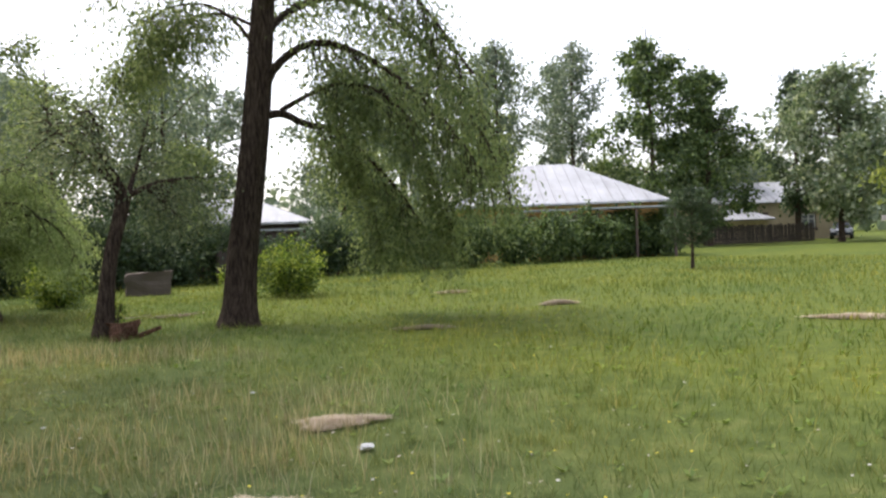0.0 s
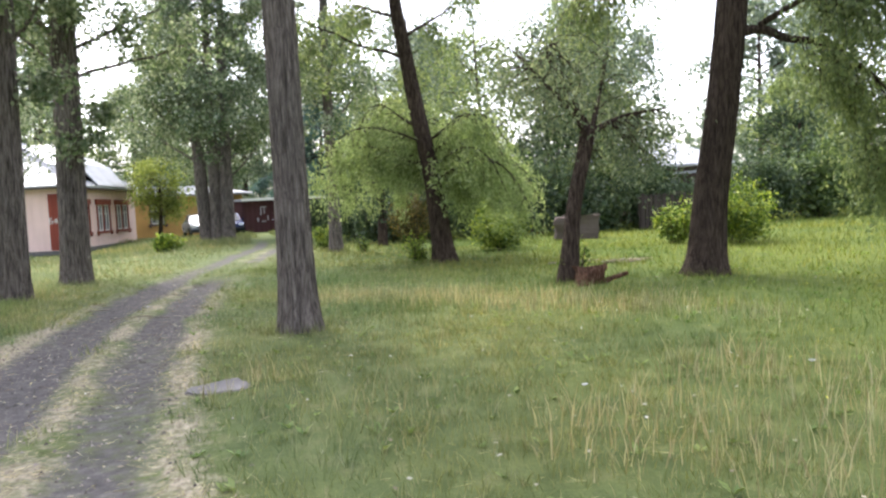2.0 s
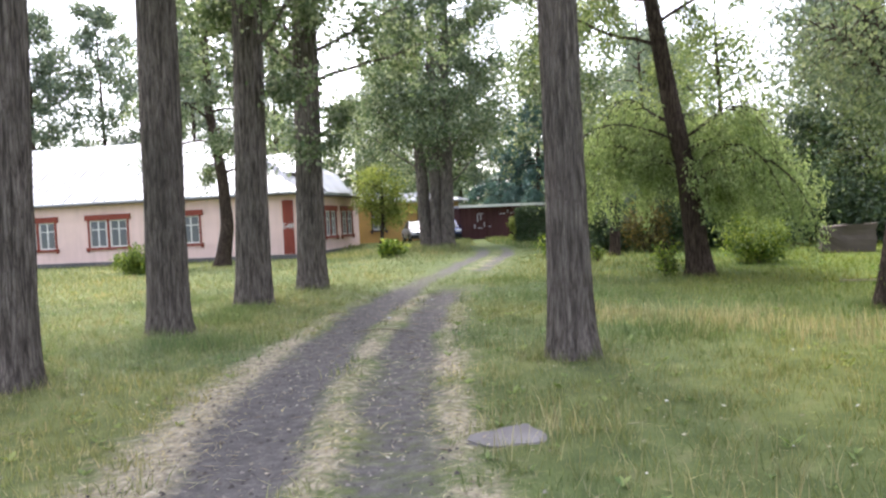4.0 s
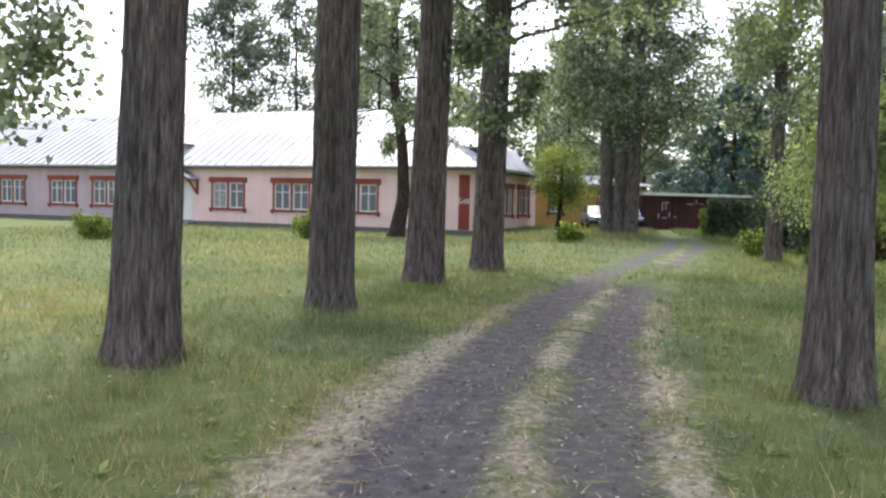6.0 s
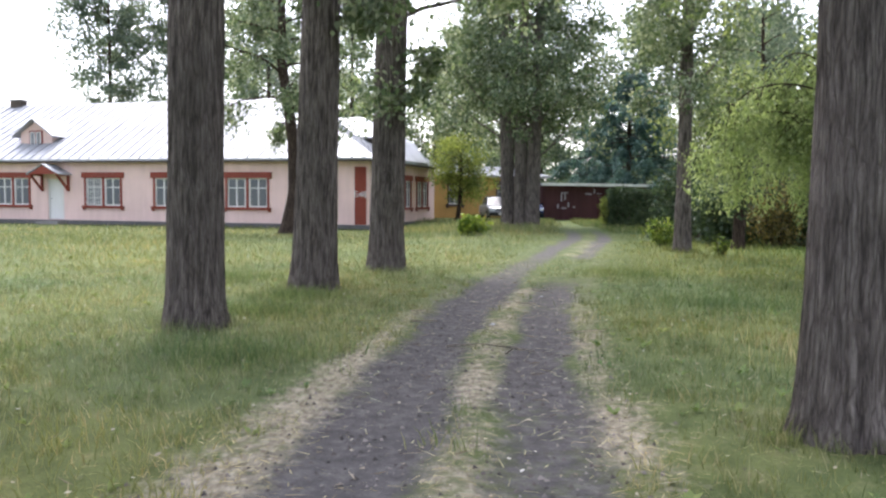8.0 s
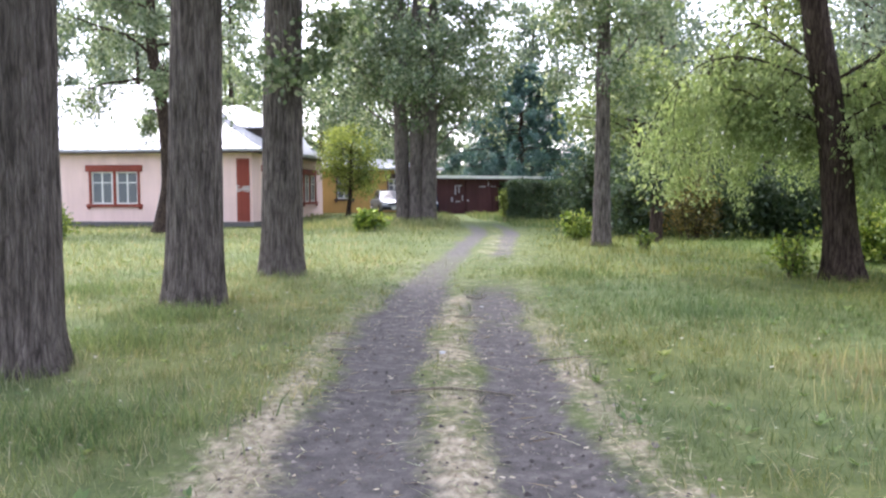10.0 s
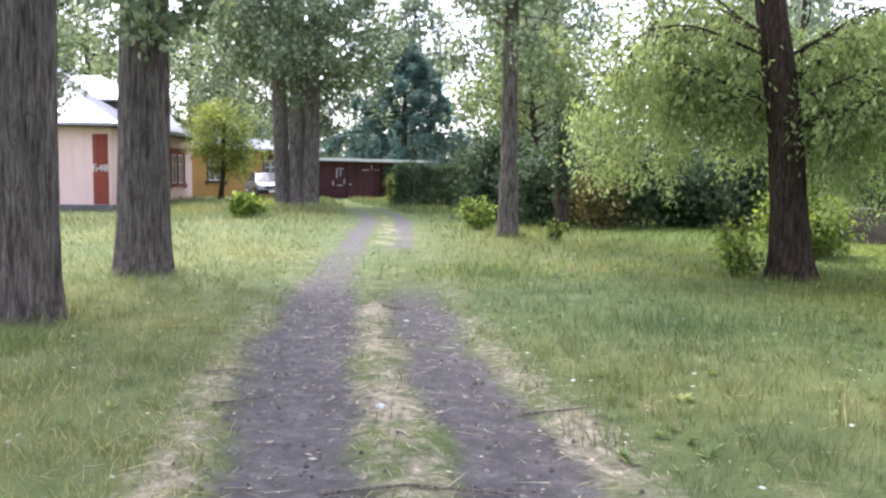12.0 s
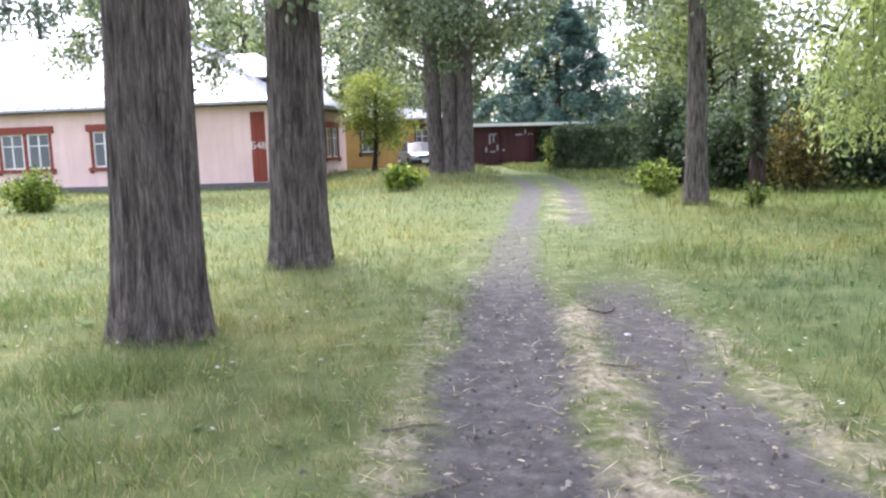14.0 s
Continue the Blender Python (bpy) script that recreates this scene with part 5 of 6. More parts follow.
for s in (-1, 1):
    bk = bmesh.new()
    x0 = 18.12 + s * 0.85
    solid(bk, x0 - 0.05, x0 + 0.05, -0.11, -0.003, 1.55, 2.5)
    solid(bk, x0 - 0.05, x0 + 0.05, -0.95, -0.11, 2.38, 2.48)
    r = solid(bmesh.new(), x0 - 0.045, x0 + 0.045, -0.05, 0.05, -0.55, 0.55)
    bmesh.ops.rotate(r, cent=(x0, 0, 0), matrix=Matrix.Rotation(radians(45), 3, "X"), verts=r.verts)
    bmesh.ops.translate(r, vec=(0, -0.45, 2.0), verts=r.verts)
    tmp = bpy.data.meshes.new("brace")
    r.to_mesh(tmp)
    r.free()
    bk.from_mesh(tmp)
    part("bracket", bk, M_TRIM, can)
gb = bmesh.new()
gq = [gb.verts.new((18.12 + dx, yy, zz)) for yy in (-0.96, -0.90) for dx, zz in ((-0.9, 2.46), (0.9, 2.46), (0, 2.92))]
for idx in ((0, 1, 2), (3, 5, 4), (0, 3, 4, 1), (1, 4, 5, 2), (2, 5, 3, 0)):
    gb.faces.new([gq[i] for i in idx])
part("pediment", gb, M_TRIM, can)
# the red corner board with its house number
pn = box(0.12, 0.72, -0.05, -0.004, 0.02, 2.84, 0.01)
solid(pn, 0.24, 0.34, -0.075, -0.045, 0.2, 2.8)
solid(pn, 0.50, 0.60, -0.075, -0.045, 0.2, 2.8)
board = part("corner_board", pn, M_TRIM, house, "brick-red corner board with a white number")
fc = bpy.data.curves.new("house_number", "FONT")
fc.body, fc.size, fc.extrude, fc.align_x = "\u041148", 0.40, 0.006, "CENTER"
num = new("house_number", fc)
num.data.materials.append(M_WHITE)
num.parent = board
num.matrix_basis = Matrix(((-1, 0, 0, 0.42), (0, 0, -1, -0.085), (0, 1, 0, 1.35), (0, 0, 0, 1)))
dormer(house, pose(20.3, 1.1, 3.95), 2.1, 1.4)
chim = part("chimney", box(25.4, 26.2, 5.5, 6.1, 6.6, 7.25, 0.02), M_BLOCK, house, "short grey-brown chimney on the ridge")
part("chimney_cap", box(25.3, 26.3, 5.4, 6.2, 7.253, 7.34, 0.015), M_CONCRETE, chim)
# broad hipped attic over the end wall: grey boarded cheeks and a metal roof that runs down to the eave
AC, AW, AZ, AT = 5.9, 2.3, 4.45, 5.75
cheek = bmesh.new()
ring_ = [[cheek.verts.new((x, yy, z)) for x, z in ((-0.1, 3.25), (3.6, 3.9), (4.2, AZ), (0.55, AZ))] for yy in (AC - AW, AC + AW)]
cheek.faces.new(ring_[0])
cheek.faces.new(ring_[1][::-1])
for i in range(4):
    k = (i + 1) % 4
    cheek.faces.new([ring_[0][i], ring_[1][i], ring_[1][k], ring_[0][k]])
attic = part("attic", cheek, M_BLOCK, house, "broad hipped attic with weathered grey-brown cheeks")
ar = bmesh.new()
lay = [[ar.verts.new((x, y, z + dz)) for x, y, z in ((-0.58, AC - AW, 3.24), (-0.58, AC + AW, 3.24), (0.35, AC - AW - 0.3, AZ), (0.35, AC + AW + 0.3, AZ), (2.6, AC, AT), (7.0, AC - AW - 0.3, AZ), (7.0, AC + AW + 0.3, AZ), (7.0, AC, AT))] for dz in (0, 0.08)]
for fidx in ((0, 1, 3, 4, 2), (2, 4, 7, 5), (3, 6, 7, 4)):
    ar.faces.new([lay[0][i] for i in fidx][::-1])
    ar.faces.new([lay[1][i] for i in fidx])
for a_, b_ in ((0, 1), (1, 3), (3, 6), (6, 7), (7, 5), (5, 2), (2, 0)):
    ar.faces.new([lay[0][a_], lay[0][b_], lay[1][b_], lay[1][a_]])
part("attic_roof", ar, M_ROOF, attic, "pale sheet-metal attic roof")
part("porch_slab", box(-0.9, -0.07, 8.6, HW + 0.2, -0.34, -0.08, 0.02), M_CONCRETE, house)


def plain_house(name, label, at, turn, L, W, H, rise, wallmat, hip, windows=(), porch=False):
    h = thing(name, label, "house", at=at, turn=turn)
    part("wall", pierced(L, H, 0.35, [(c - w / 2, c + w / 2, z0, z1) for c, w, z0, z1 in windows]), wallmat, h)
    part("wall", box(0, 0.35, 0.352, W - 0.352, 0, H), wallmat, h)
    part("wall", box(L - 0.35, L, 0.352, W - 0.352, 0, H), wallmat, h)
    part("wall", box(0, L, W - 0.35, W, 0, H), wallmat, h)
    # added near-black sheet that paints the unlit room behind the windows
    part("dark_room_backing", box(0.4, L - 0.4, 1.8, 1.9, 0, H), M_DARKROOM, h)
    part("roof", roof_mesh(L, W, H + 0.12, H + rise, 0.6, hip), M_ROOF, h, "pale sheet-metal roof")
    part("roof_seams", seams(L, W, H + 0.12, H + rise, 0.6, hip), M_ROOF, h)
    for c, w, z0, z1 in windows:
        window(h, pose(c, 0, 0), w, z0, z1, False, False, trim=M_EAVE)
    if porch:
        part("porch_roof", box(L * 0.25, L + 0.5, -2.6, -0.61, H - 0.35, H - 0.25, 0.02), M_ROOF, h)
        for k in range(5):
            xx = L * 0.25 + 0.15 + (L * 0.75) * k / 4
            part("porch_post", box(xx - 0.06, xx + 0.06, -2.5, -2.38, 0, H - 0.352), M_EAVE, h)
    return h


plain_house("ochre_building", "low ochre rendered building with a pale roof", (-3.1, 47.9, 0), 28, 8.5, 5.0, 2.75, 0.8, M_OCHRE, 2.0,
            [(5.6, 0.9, 0.9, 2.2), (6.9, 0.9, 0.9, 2.2), (2.0, 0.9, 0.9, 2.2)])
plain_house("garden_house", "house with white metal roof and porch behind the hedge", (35.0, 21.3, 0), -40, 11.0, 9.0, 3.0, 2.7, M_OCHRE, 4.2, [(3.0, 1.3, 0.9, 2.2), (6.0, 1.3, 0.9, 2.2), (9.0, 1.3, 0.9, 2.2)], True)
plain_house("far_house", "far tan house with a pale metal roof", (69.5, 29.5, 0), -42, 16.0, 9.0, 3.4, 2.2, M_TAN, 3.5, [(3.0, 1.2, 1.0, 2.3), (7.5, 1.2, 1.0, 2.3), (12.0, 1.2, 1.0, 2.3)])
plain_house("shed", "tan shed with a grey roof beside the far house", (70.4, 25.8, 0), -42, 4.2, 3.6, 1.9, 1.1, M_TAN, 1.4)
plain_house("wooden_house", "dark wooden house with a white roof behind the shrubs", (18.9, 26.6, 0), -30, 7.5, 6.0, 2.45, 1.5, M_EAVE, 2.4, [(2.0, 1.1, 0.9, 2.0), (5.2, 1.1, 0.9, 2.0)], True)


# ---- container, hedge, fence, cars ----
def store_container():
    c = thing("storage_container", "dark maroon metal storage container with graffiti", "container", at=(4.35, 45.2, 0), turn=26)
    L, W, H = 8.0, 2.5, 2.12
    bm = bmesh.new()
    n = 40
    prof = []
    for i in range(n + 1):
        x = L * i / n
        prof += [(x, 0.0 if i % 2 else 0.035)]
    pts = prof + [(L, W), (0, W)]
    lo = [bm.verts.new((x, y, 0.02)) for x, y in pts]
    hi = [bm.verts.new((x, y, H)) for x, y in pts]
    for i in range(len(pts)):
        j = (i + 1) % len(pts)
        bm.faces.new([lo[i], lo[j], hi[j], hi[i]])
    bm.faces.new(lo[::-1])
    bm.faces.new(hi)
    body = part("body", bm, M_MAROON, c)
    part("roof_slab", box(-0.25, L + 0.3, -0.35, W + 0.2, H + 0.003, H + 0.15, 0.02), M_ROOF, c, "pale grey overhanging roof slab")
    part("fascia", box(-0.26, L + 0.31, -0.385, -0.352, H + 0.0, H + 0.17, 0.004), M_WHITE, c, "pale grey roof edge board")
    for k in range(5):
        x = 0.05 + k * (L - 0.18) / 4
        part("rib", box(x, x + 0.08, -0.05, -0.002, 0.02, H), M_MAROON, body)
    for x, z, w, h in ((1.25, 1.15, 0.10, 0.55), (1.5, 1.25, 0.10, 0.42), (1.35, 1.65, 0.4, 0.09), (1.0, 0.72, 0.12, 0.28), (1.3, 0.70, 0.35, 0.08), (1.75, 0.80, 0.10, 0.32), (2.05, 0.76, 0.22, 0.09),
                       (3.0, 1.6, 0.45, 0.08), (3.6, 1.68, 0.10, 0.25), (3.85, 1.62, 0.3, 0.08)):
        part("graffiti_stroke", box(x, x + w, -0.012, -0.001, z, z + h), M_GRAFFITI, body)


store_container()
p = Plant(130)
for i in range(160):
    p.buds.append(np.array([4.4 + p.r.uniform(0, 2.4), -0.14 - p.r.uniform(0, 0.16), p.r.uniform(0.05, 2.0)]))
v, f = p.leaves(2600, 0.15, 0.7, 0.5, 0.13)
v[:, 1] = np.minimum(v[:, 1], -0.06)
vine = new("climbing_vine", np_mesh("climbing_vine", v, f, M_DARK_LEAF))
vine.matrix_basis = pose(4.35, 45.2, 0, 0, 0, 26)
tagged(vine, "green climber hanging over the container wall", "vine")


def clipped_hedge():
    h = thing("clipped_hedge", "squarely clipped dense dark green hedge", "hedge", at=(6.95, 32.2, 0), turn=-8)
    p = Plant(131)
    W, D, H = 3.9, 1.8, 1.74
    for i in range(2200):
        face = p.r.integers(0, 5)
        x, y, z = p.r.uniform(0.05, W), p.r.uniform(0, D), p.r.uniform(0.05, H)
        if face == 0:
            y = 0
        elif face == 1:
            x = 0
        elif face == 2:
            z = H + 0.06 * math.sin(3 * x)
        elif face == 3:
            y = D
        p.buds.append(np.array([x, y, z]))
    for i in range(14):
        x = 0.2 + 3.5 * i / 13
        p.tube([(x, D / 2, -0.03), (x + 0.1, D / 2 - 0.2, 0.9), (x - 0.1, D / 2, 1.7)], [0.03, 0.02, 0.01], 5)
    child("woody_base", np_mesh("woody_base", np.concatenate(p.v), np.concatenate(p.f), M_DARK_BARK), h)
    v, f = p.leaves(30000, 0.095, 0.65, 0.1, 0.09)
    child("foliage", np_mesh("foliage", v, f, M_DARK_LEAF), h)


clipped_hedge()
# brighter leaves added over the hedge's left face to paint the sun on it
shrub("bush", "yellow-green leaves painting the sunlit end of the clipped hedge", (6.8, 32.9), 0.6, 1.6, 1.75, 132, 1500, 0.12, M_YELLOW_LEAF)


def board_fence(at, turn, n, h=1.6):
    fe = thing("board_fence", "weathered grey-brown vertical board fence", "fence", at=at, turn=turn)
    for z in (0.4, h - 0.35):
        part("rail", box(-0.05, n * 0.16, 0.03, 0.09, z, z + 0.09), M_FENCE, fe)
    shared = None
    for i in range(n):
        if shared is None:
            ob = part("board", box(0, 0.13, 0, 0.025, 0.03, h, 0.004), M_FENCE, fe)
            shared = ob.data
        else:
            ob = child("board", shared, fe)
        ob.matrix_basis = pose(i * 0.16, 0, 0, 0, random.uniform(-1.2, 1.2), 0) @ Matrix.Diagonal((1, 1, random.uniform(0.94, 1.05), 1))
    for i in range(0, n, 12):
        part("post", box(i * 0.16 - 0.05, i * 0.16 + 0.05, 0.095, 0.195, -0.1, h * 0.95), M_FENCE, fe)


board_fence((18.3, 17.2, 0), -10, 20, 1.3)
board_fence((60.5, 21.5, 0), -30, 60, 1.5)


def block():
    b = bmesh.new()
    bmesh.ops.create_cube(b, size=1)
    bmesh.ops.subdivide_edges(b, edges=b.edges, cuts=5, use_grid_fill=True)
    for vv in b.verts:
        nn = noise.noise(vv.co * 2.3) * 0.12 + noise.noise(vv.co * 6) * 0.05
        vv.co += vv.co.normalized() * nn
        vv.co = Vector((vv.co.x * 1.35, vv.co.y * 0.7, (vv.co.z + 0.48) * 0.92 * (0.85 + 0.15 * vv.co.x)))
    me = bpy.data.meshes.new("concrete_block")
    b.to_mesh(me)
    b.free()
    me.materials.append(M_BLOCK)
    ob = new("concrete_block", me)
    ob.matrix_basis = pose(14.4, 14.3, -0.02, 0, 4, -24)
    tagged(ob, "weathered brown-grey broken concrete block in the grass", "block")


block()


def car(at, turn, paint, label):
    c = thing("car", label, "car", "parked cars", at=at, turn=turn)
    # side outline: x back to front, z up
    low = [(-2.1, 0.32), (-2.15, 0.55), (-2.1, 0.86), (-1.5, 0.93), (1.0, 0.92), (1.9, 0.80), (2.08, 0.62), (2.1, 0.32)]
    bm = bmesh.new()
    rows = []
    for yy, k in ((-0.82, 0.97), (-0.78, 1.0), (0, 1.03), (0.78, 1.0), (0.82, 0.97)):
        rows.append([bm.verts.new((x * (k if abs(yy) < 0.8 else 0.985), yy, z if abs(yy) < 0.8 else 0.32 + (z - 0.32) * 0.93)) for x, z in low])
    for a, b in zip(rows, rows[1:]):
        for i in range(len(low)):
            j = (i + 1) % len(low)
            bm.faces.new([a[i], a[j], b[j], b[i]])
    bm.faces.new(rows[0])
    bm.faces.new(rows[-1][::-1])
    bmesh.ops.bevel(bm, geom=list(bm.edges), offset=0.03, segments=2, affect="EDGES")
    body = part("body", bm, paint, c, smooth=True)
    cab = bmesh.new()
    rows = []
    for yy, pts in ((0.72, [(-1.75, 0.90), (-1.05, 1.36), (0.2, 1.36), (1.0, 0.90)]), (0, [(-1.8, 0.92), (-1.05, 1.41), (0.22, 1.41), (1.08, 0.92)]), (-0.72, [(-1.75, 0.90), (-1.05, 1.36), (0.2, 1.36), (1.0, 0.90)])):
        rows.append([cab.verts.new((x, yy * (0.84 if z > 1 else 1), z)) for x, z in pts])
    for a, b in zip(rows, rows[1:]):
        for i in range(4):
            j = (i + 1) % 4
            cab.faces.new([a[i], b[i], b[j], a[j]])
    cab.faces.new(rows[0])
    cab.faces.new(rows[-1][::-1])
    part("cabin_glass", cab, M_CAR_GLASS, c)
    part("roof", box(-1.0, 0.16, -0.60, 0.60, 1.385, 1.435, 0.02), paint, c)
    for s in (-1, 1):
        for pts in (((-1.72, 0.90), (-1.03, 1.38)), ((0.98, 0.90), (0.18, 1.38)), ((-0.42, 0.90), (-0.42, 1.38))):
            (xa, za), (xb, zb) = pts
            pb = bmesh.new()
            q = [pb.verts.new((x + dx, yy, z)) for yo, yi, x, z in ((s * 0.735, s * 0.68, xa, za), (s * 0.625, s * 0.57, xb, zb)) for yy in (yo, yi) for dx in (-0.045, 0.045)]
            for idx in ((0, 1, 3, 2), (4, 6, 7, 5), (0, 4, 5, 1), (2, 3, 7, 6), (0, 2, 6, 4), (1, 5, 7, 3)):
                pb.faces.new([q[i] for i in idx])
            part("pillar", pb, paint, c)
        part("headlight", box(2.02, 2.10, s * 0.62 - 0.16, s * 0.62 + 0.16, 0.62, 0.74, 0.02), M_LAMP, c)
        part("tail_light", box(-2.16, -2.10, s * 0.66 - 0.12, s * 0.66 + 0.12, 0.62, 0.78, 0.01), M_RED_LAMP, c)
        part("mirror", box(0.72, 0.86, s * 0.86 - 0.08, s * 0.86 + 0.08, 0.92, 1.04, 0.03), paint, c)
        for x in (-1.32, 1.34):
            wb = bmesh.new()
            bmesh.ops.create_cone(wb, cap_ends=True, segments=24, radius1=0.31, radius2=0.31, depth=0.19)
            bmesh.ops.rotate(wb, cent=(0, 0, 0), matrix=Matrix.Rotation(radians(90), 3, "X"), verts=wb.verts)
            bmesh.ops.translate(wb, vec=(x, s * 0.76, 0.31), verts=wb.verts)
            wh = part("wheel", wb, M_TYRE, c)
            rb = bmesh.new()
            bmesh.ops.create_cone(rb, cap_ends=True, segments=20, radius1=0.19, radius2=0.17, depth=0.03)
            bmesh.ops.rotate(rb, cent=(0, 0, 0), matrix=Matrix.Rotation(radians(90), 3, "X"), verts=rb.verts)
            bmesh.ops.translate(rb, vec=(x, s * 0.87, 0.31), verts=rb.verts)
            part("rim", rb, M_CHROME, wh)
    part("bumper", box(2.06, 2.17, -0.78, 0.78, 0.36, 0.52, 0.03), M_TYRE, c)
    part("bumper", box(-2.24, -2.13, -0.78, 0.78, 0.36, 0.52, 0.03), M_TYRE, c)
    part("grille", box(2.07, 2.115, -0.40, 0.40, 0.62, 0.73, 0.01), M_TYRE, c)
    part("number_plate", box(2.172, 2.185, -0.26, 0.26, 0.39, 0.50), M_WHITE, c)
    return c


car((1.6, 43.6, 0), -80, M_SILVER, "silver sedan parked beside the ochre building")
car((3.35, 44.6, 0), -85, M_NAVY, "dark blue car parked behind the poplars")
car((76.6, 17.8, 0), 200, M_SILVER, "white car parked far across the meadow")


# ---- small things ----
def slab():
    b = bmesh.new()
    bmesh.ops.create_cone(b, cap_ends=True, segments=22, radius1=0.27, radius2=0.25, depth=0.11)
    for vv in b.verts:
        vv.co.x *= 1.08 + 0.45 * noise.noise(vv.co * 5)
        vv.co.y *= 0.85 + 0.5 * noise.noise(vv.co * 4.5 + Vector((3, 1, 0)))
    bmesh.ops.bevel(b, geom=list(b.edges), offset=0.015, segments=2, affect="EDGES")
    me = bpy.data.meshes.new("manhole_slab")
    b.to_mesh(me)
    b.free()
    me.materials.append(M_SLAB)
    ob = new("concrete_slab", me)
    ob.matrix_basis = pose(3.58, -3.0, float(ground_z(3.58, -3.0)) - 0.035, 1.5, -1, 20)
    tagged(ob, "flat worn grey concrete slab set in the grass", "slab")


slab()


def hay(at, w, d, h, seed, turn, label="flattened heap of pale cut hay on the lawn"):
    r = np.random.default_rng(seed)
    n = 2600
    a, t = r.uniform(0, 2 * np.pi, n), np.sqrt(r.uniform(0, 1, n))
    edge = 0.9 + 0.28 * np.sin(3 * a + seed) + 0.2 * np.sin(5 * a) + r.normal(0, 0.12, n)
    x, y = np.cos(a) * t * w / 2 * edge, np.sin(a) * t * d / 2 * edge
    z = h * (1 - t ** 2) * r.uniform(0.75, 1.05, n) + 0.03
    b = r.uniform(0, 2 * np.pi, n)
    L = r.uniform(0.08, 0.2, n)
    u = np.stack([np.cos(b) * L, np.sin(b) * L, r.normal(0, 0.015, n)], 1)
    s = np.stack([-np.sin(b), np.cos(b), np.zeros(n)], 1) * 0.003
    p0 = np.stack([x, y, z], 1)
    stalks = np.stack([p0 - u / 2 - s, p0 - u / 2 + s, p0 + u / 2 + s, p0 + u / 2 - s], 1).reshape(-1, 3)
    ring = 20
    rows = []
    for k in range(6):
        tt = k / 5
        th = np.linspace(0, 2 * np.pi, ring, endpoint=False)
        e2 = 0.75 + 0.25 * np.sin(3 * th + seed) + 0.18 * np.sin(5 * th)
        rows.append(np.stack([np.cos(th) * tt * w / 2 * e2, np.sin(th) * tt * d / 2 * e2, h * 0.9 * (1 - tt ** 2) + 0.01 * np.sin(7 * th + 3 * k) + 0.015 - 0.03 * (k == 5)], 1))
    m = np.concatenate(rows)
    m[:, 2] += 0.25 * h * np.sin(9 * m[:, 0] / w + seed) * np.cos(8 * m[:, 1] / d)
    i = np.arange(6 * ring).reshape(6, ring)
    j = np.roll(i, -1, 1)
    mf = np.stack([i[:-1], j[:-1], j[1:], i[1:]], -1).reshape(-1, 4)
    f = np.concatenate([mf, np.arange(4 * n).reshape(n, 4) + len(m)])
    ob = new("hay_heap", np_mesh("hay_heap", np.concatenate([m, stalks]), f, M_OLD_HAY if "old" in label else M_STRAW_PILE))
    ob.matrix_basis = pose(*at, float(ground_z(*at)), 0, 0, turn)
    tagged(ob, label, "hay", "hay heaps", "stuff")


hay((7.95, -6.1), 0.60, 0.36, 0.028, 1, -35)
hay((6.35, -7.55), 0.52, 0.38, 0.025, 2, -20)
hay((17.3, -0.5), 0.8, 0.5, 0.06, 3, -30)
hay((12.8, -1.5), 0.9, 0.5, 0.02, 4, -30, "thin brown patch of old cut hay")
hay((17.2, -6.5), 1.1, 0.6, 0.03, 5, -50)
hay((18.6, 4.2), 0.8, 0.5, 0.05, 6, -30)
hay((11.5, 5.4), 1.1, 0.5, 0.02, 7, 5, "thin brown patch of old cut hay")


def log():
    b = bmesh.new()
    bmesh.ops.create_cone(b, cap_ends=True, segments=10, radius1=0.20, radius2=0.13, depth=0.42)
    bmesh.ops.subdivide_edges(b, edges=b.edges, cuts=2, use_grid_fill=True)
    for vv in b.verts:
        vv.co += vv.co.normalized() * (0.20 * noise.noise(vv.co * 4.5) + 0.06 * noise.noise(vv.co * 13))
    bmesh.ops.rotate(b, cent=(0, 0, 0), matrix=Matrix.Rotation(radians(82), 3, "Y"), verts=b.verts)
    tmp = bmesh.new()
    bmesh.ops.create_cone(tmp, cap_ends=True, segments=8, radius1=0.05, radius2=0.03, depth=0.5)
    bmesh.ops.rotate(tmp, cent=(0, 0, 0), matrix=Matrix.Rotation(radians(70), 3, "Y") @ Matrix.Rotation(radians(20), 3, "X"), verts=tmp.verts)
    bmesh.ops.translate(tmp, vec=(0.35, -0.05, -0.05), verts=tmp.verts)
    q = bpy.data.meshes.new("snag")
    tmp.to_mesh(q)
    tmp.free()
    b.from_mesh(q)
    me = bpy.data.meshes.new("log")
    b.to_mesh(me)
    b.free()
    me.materials.append(M_LOG)
    ob = new("rotten_log", me)
    ob.matrix_basis = pose(9.12, 1.9, 0.15, 0, 0, -12)
    tagged(ob, "broken reddish-brown log at the foot of a tree", "log")


log()


def stick(pts, r, label="thin dry broken twig lying on the ground", lift=0.015):
    p = Plant(int(abs(pts[0][0] * 100)))
    k = [(a, b, float(ground_z(a, b)) + lift + 0.004 * i) for i, (a, b) in enumerate(pts)]
    p.tube(k, np.linspace(r, r * 0.5, len(k)), 6)
    o = new("stick", np_mesh("stick", p.v[0], p.f[0], M_STICK, True))
    tagged(o, label, "stick", "dry sticks")


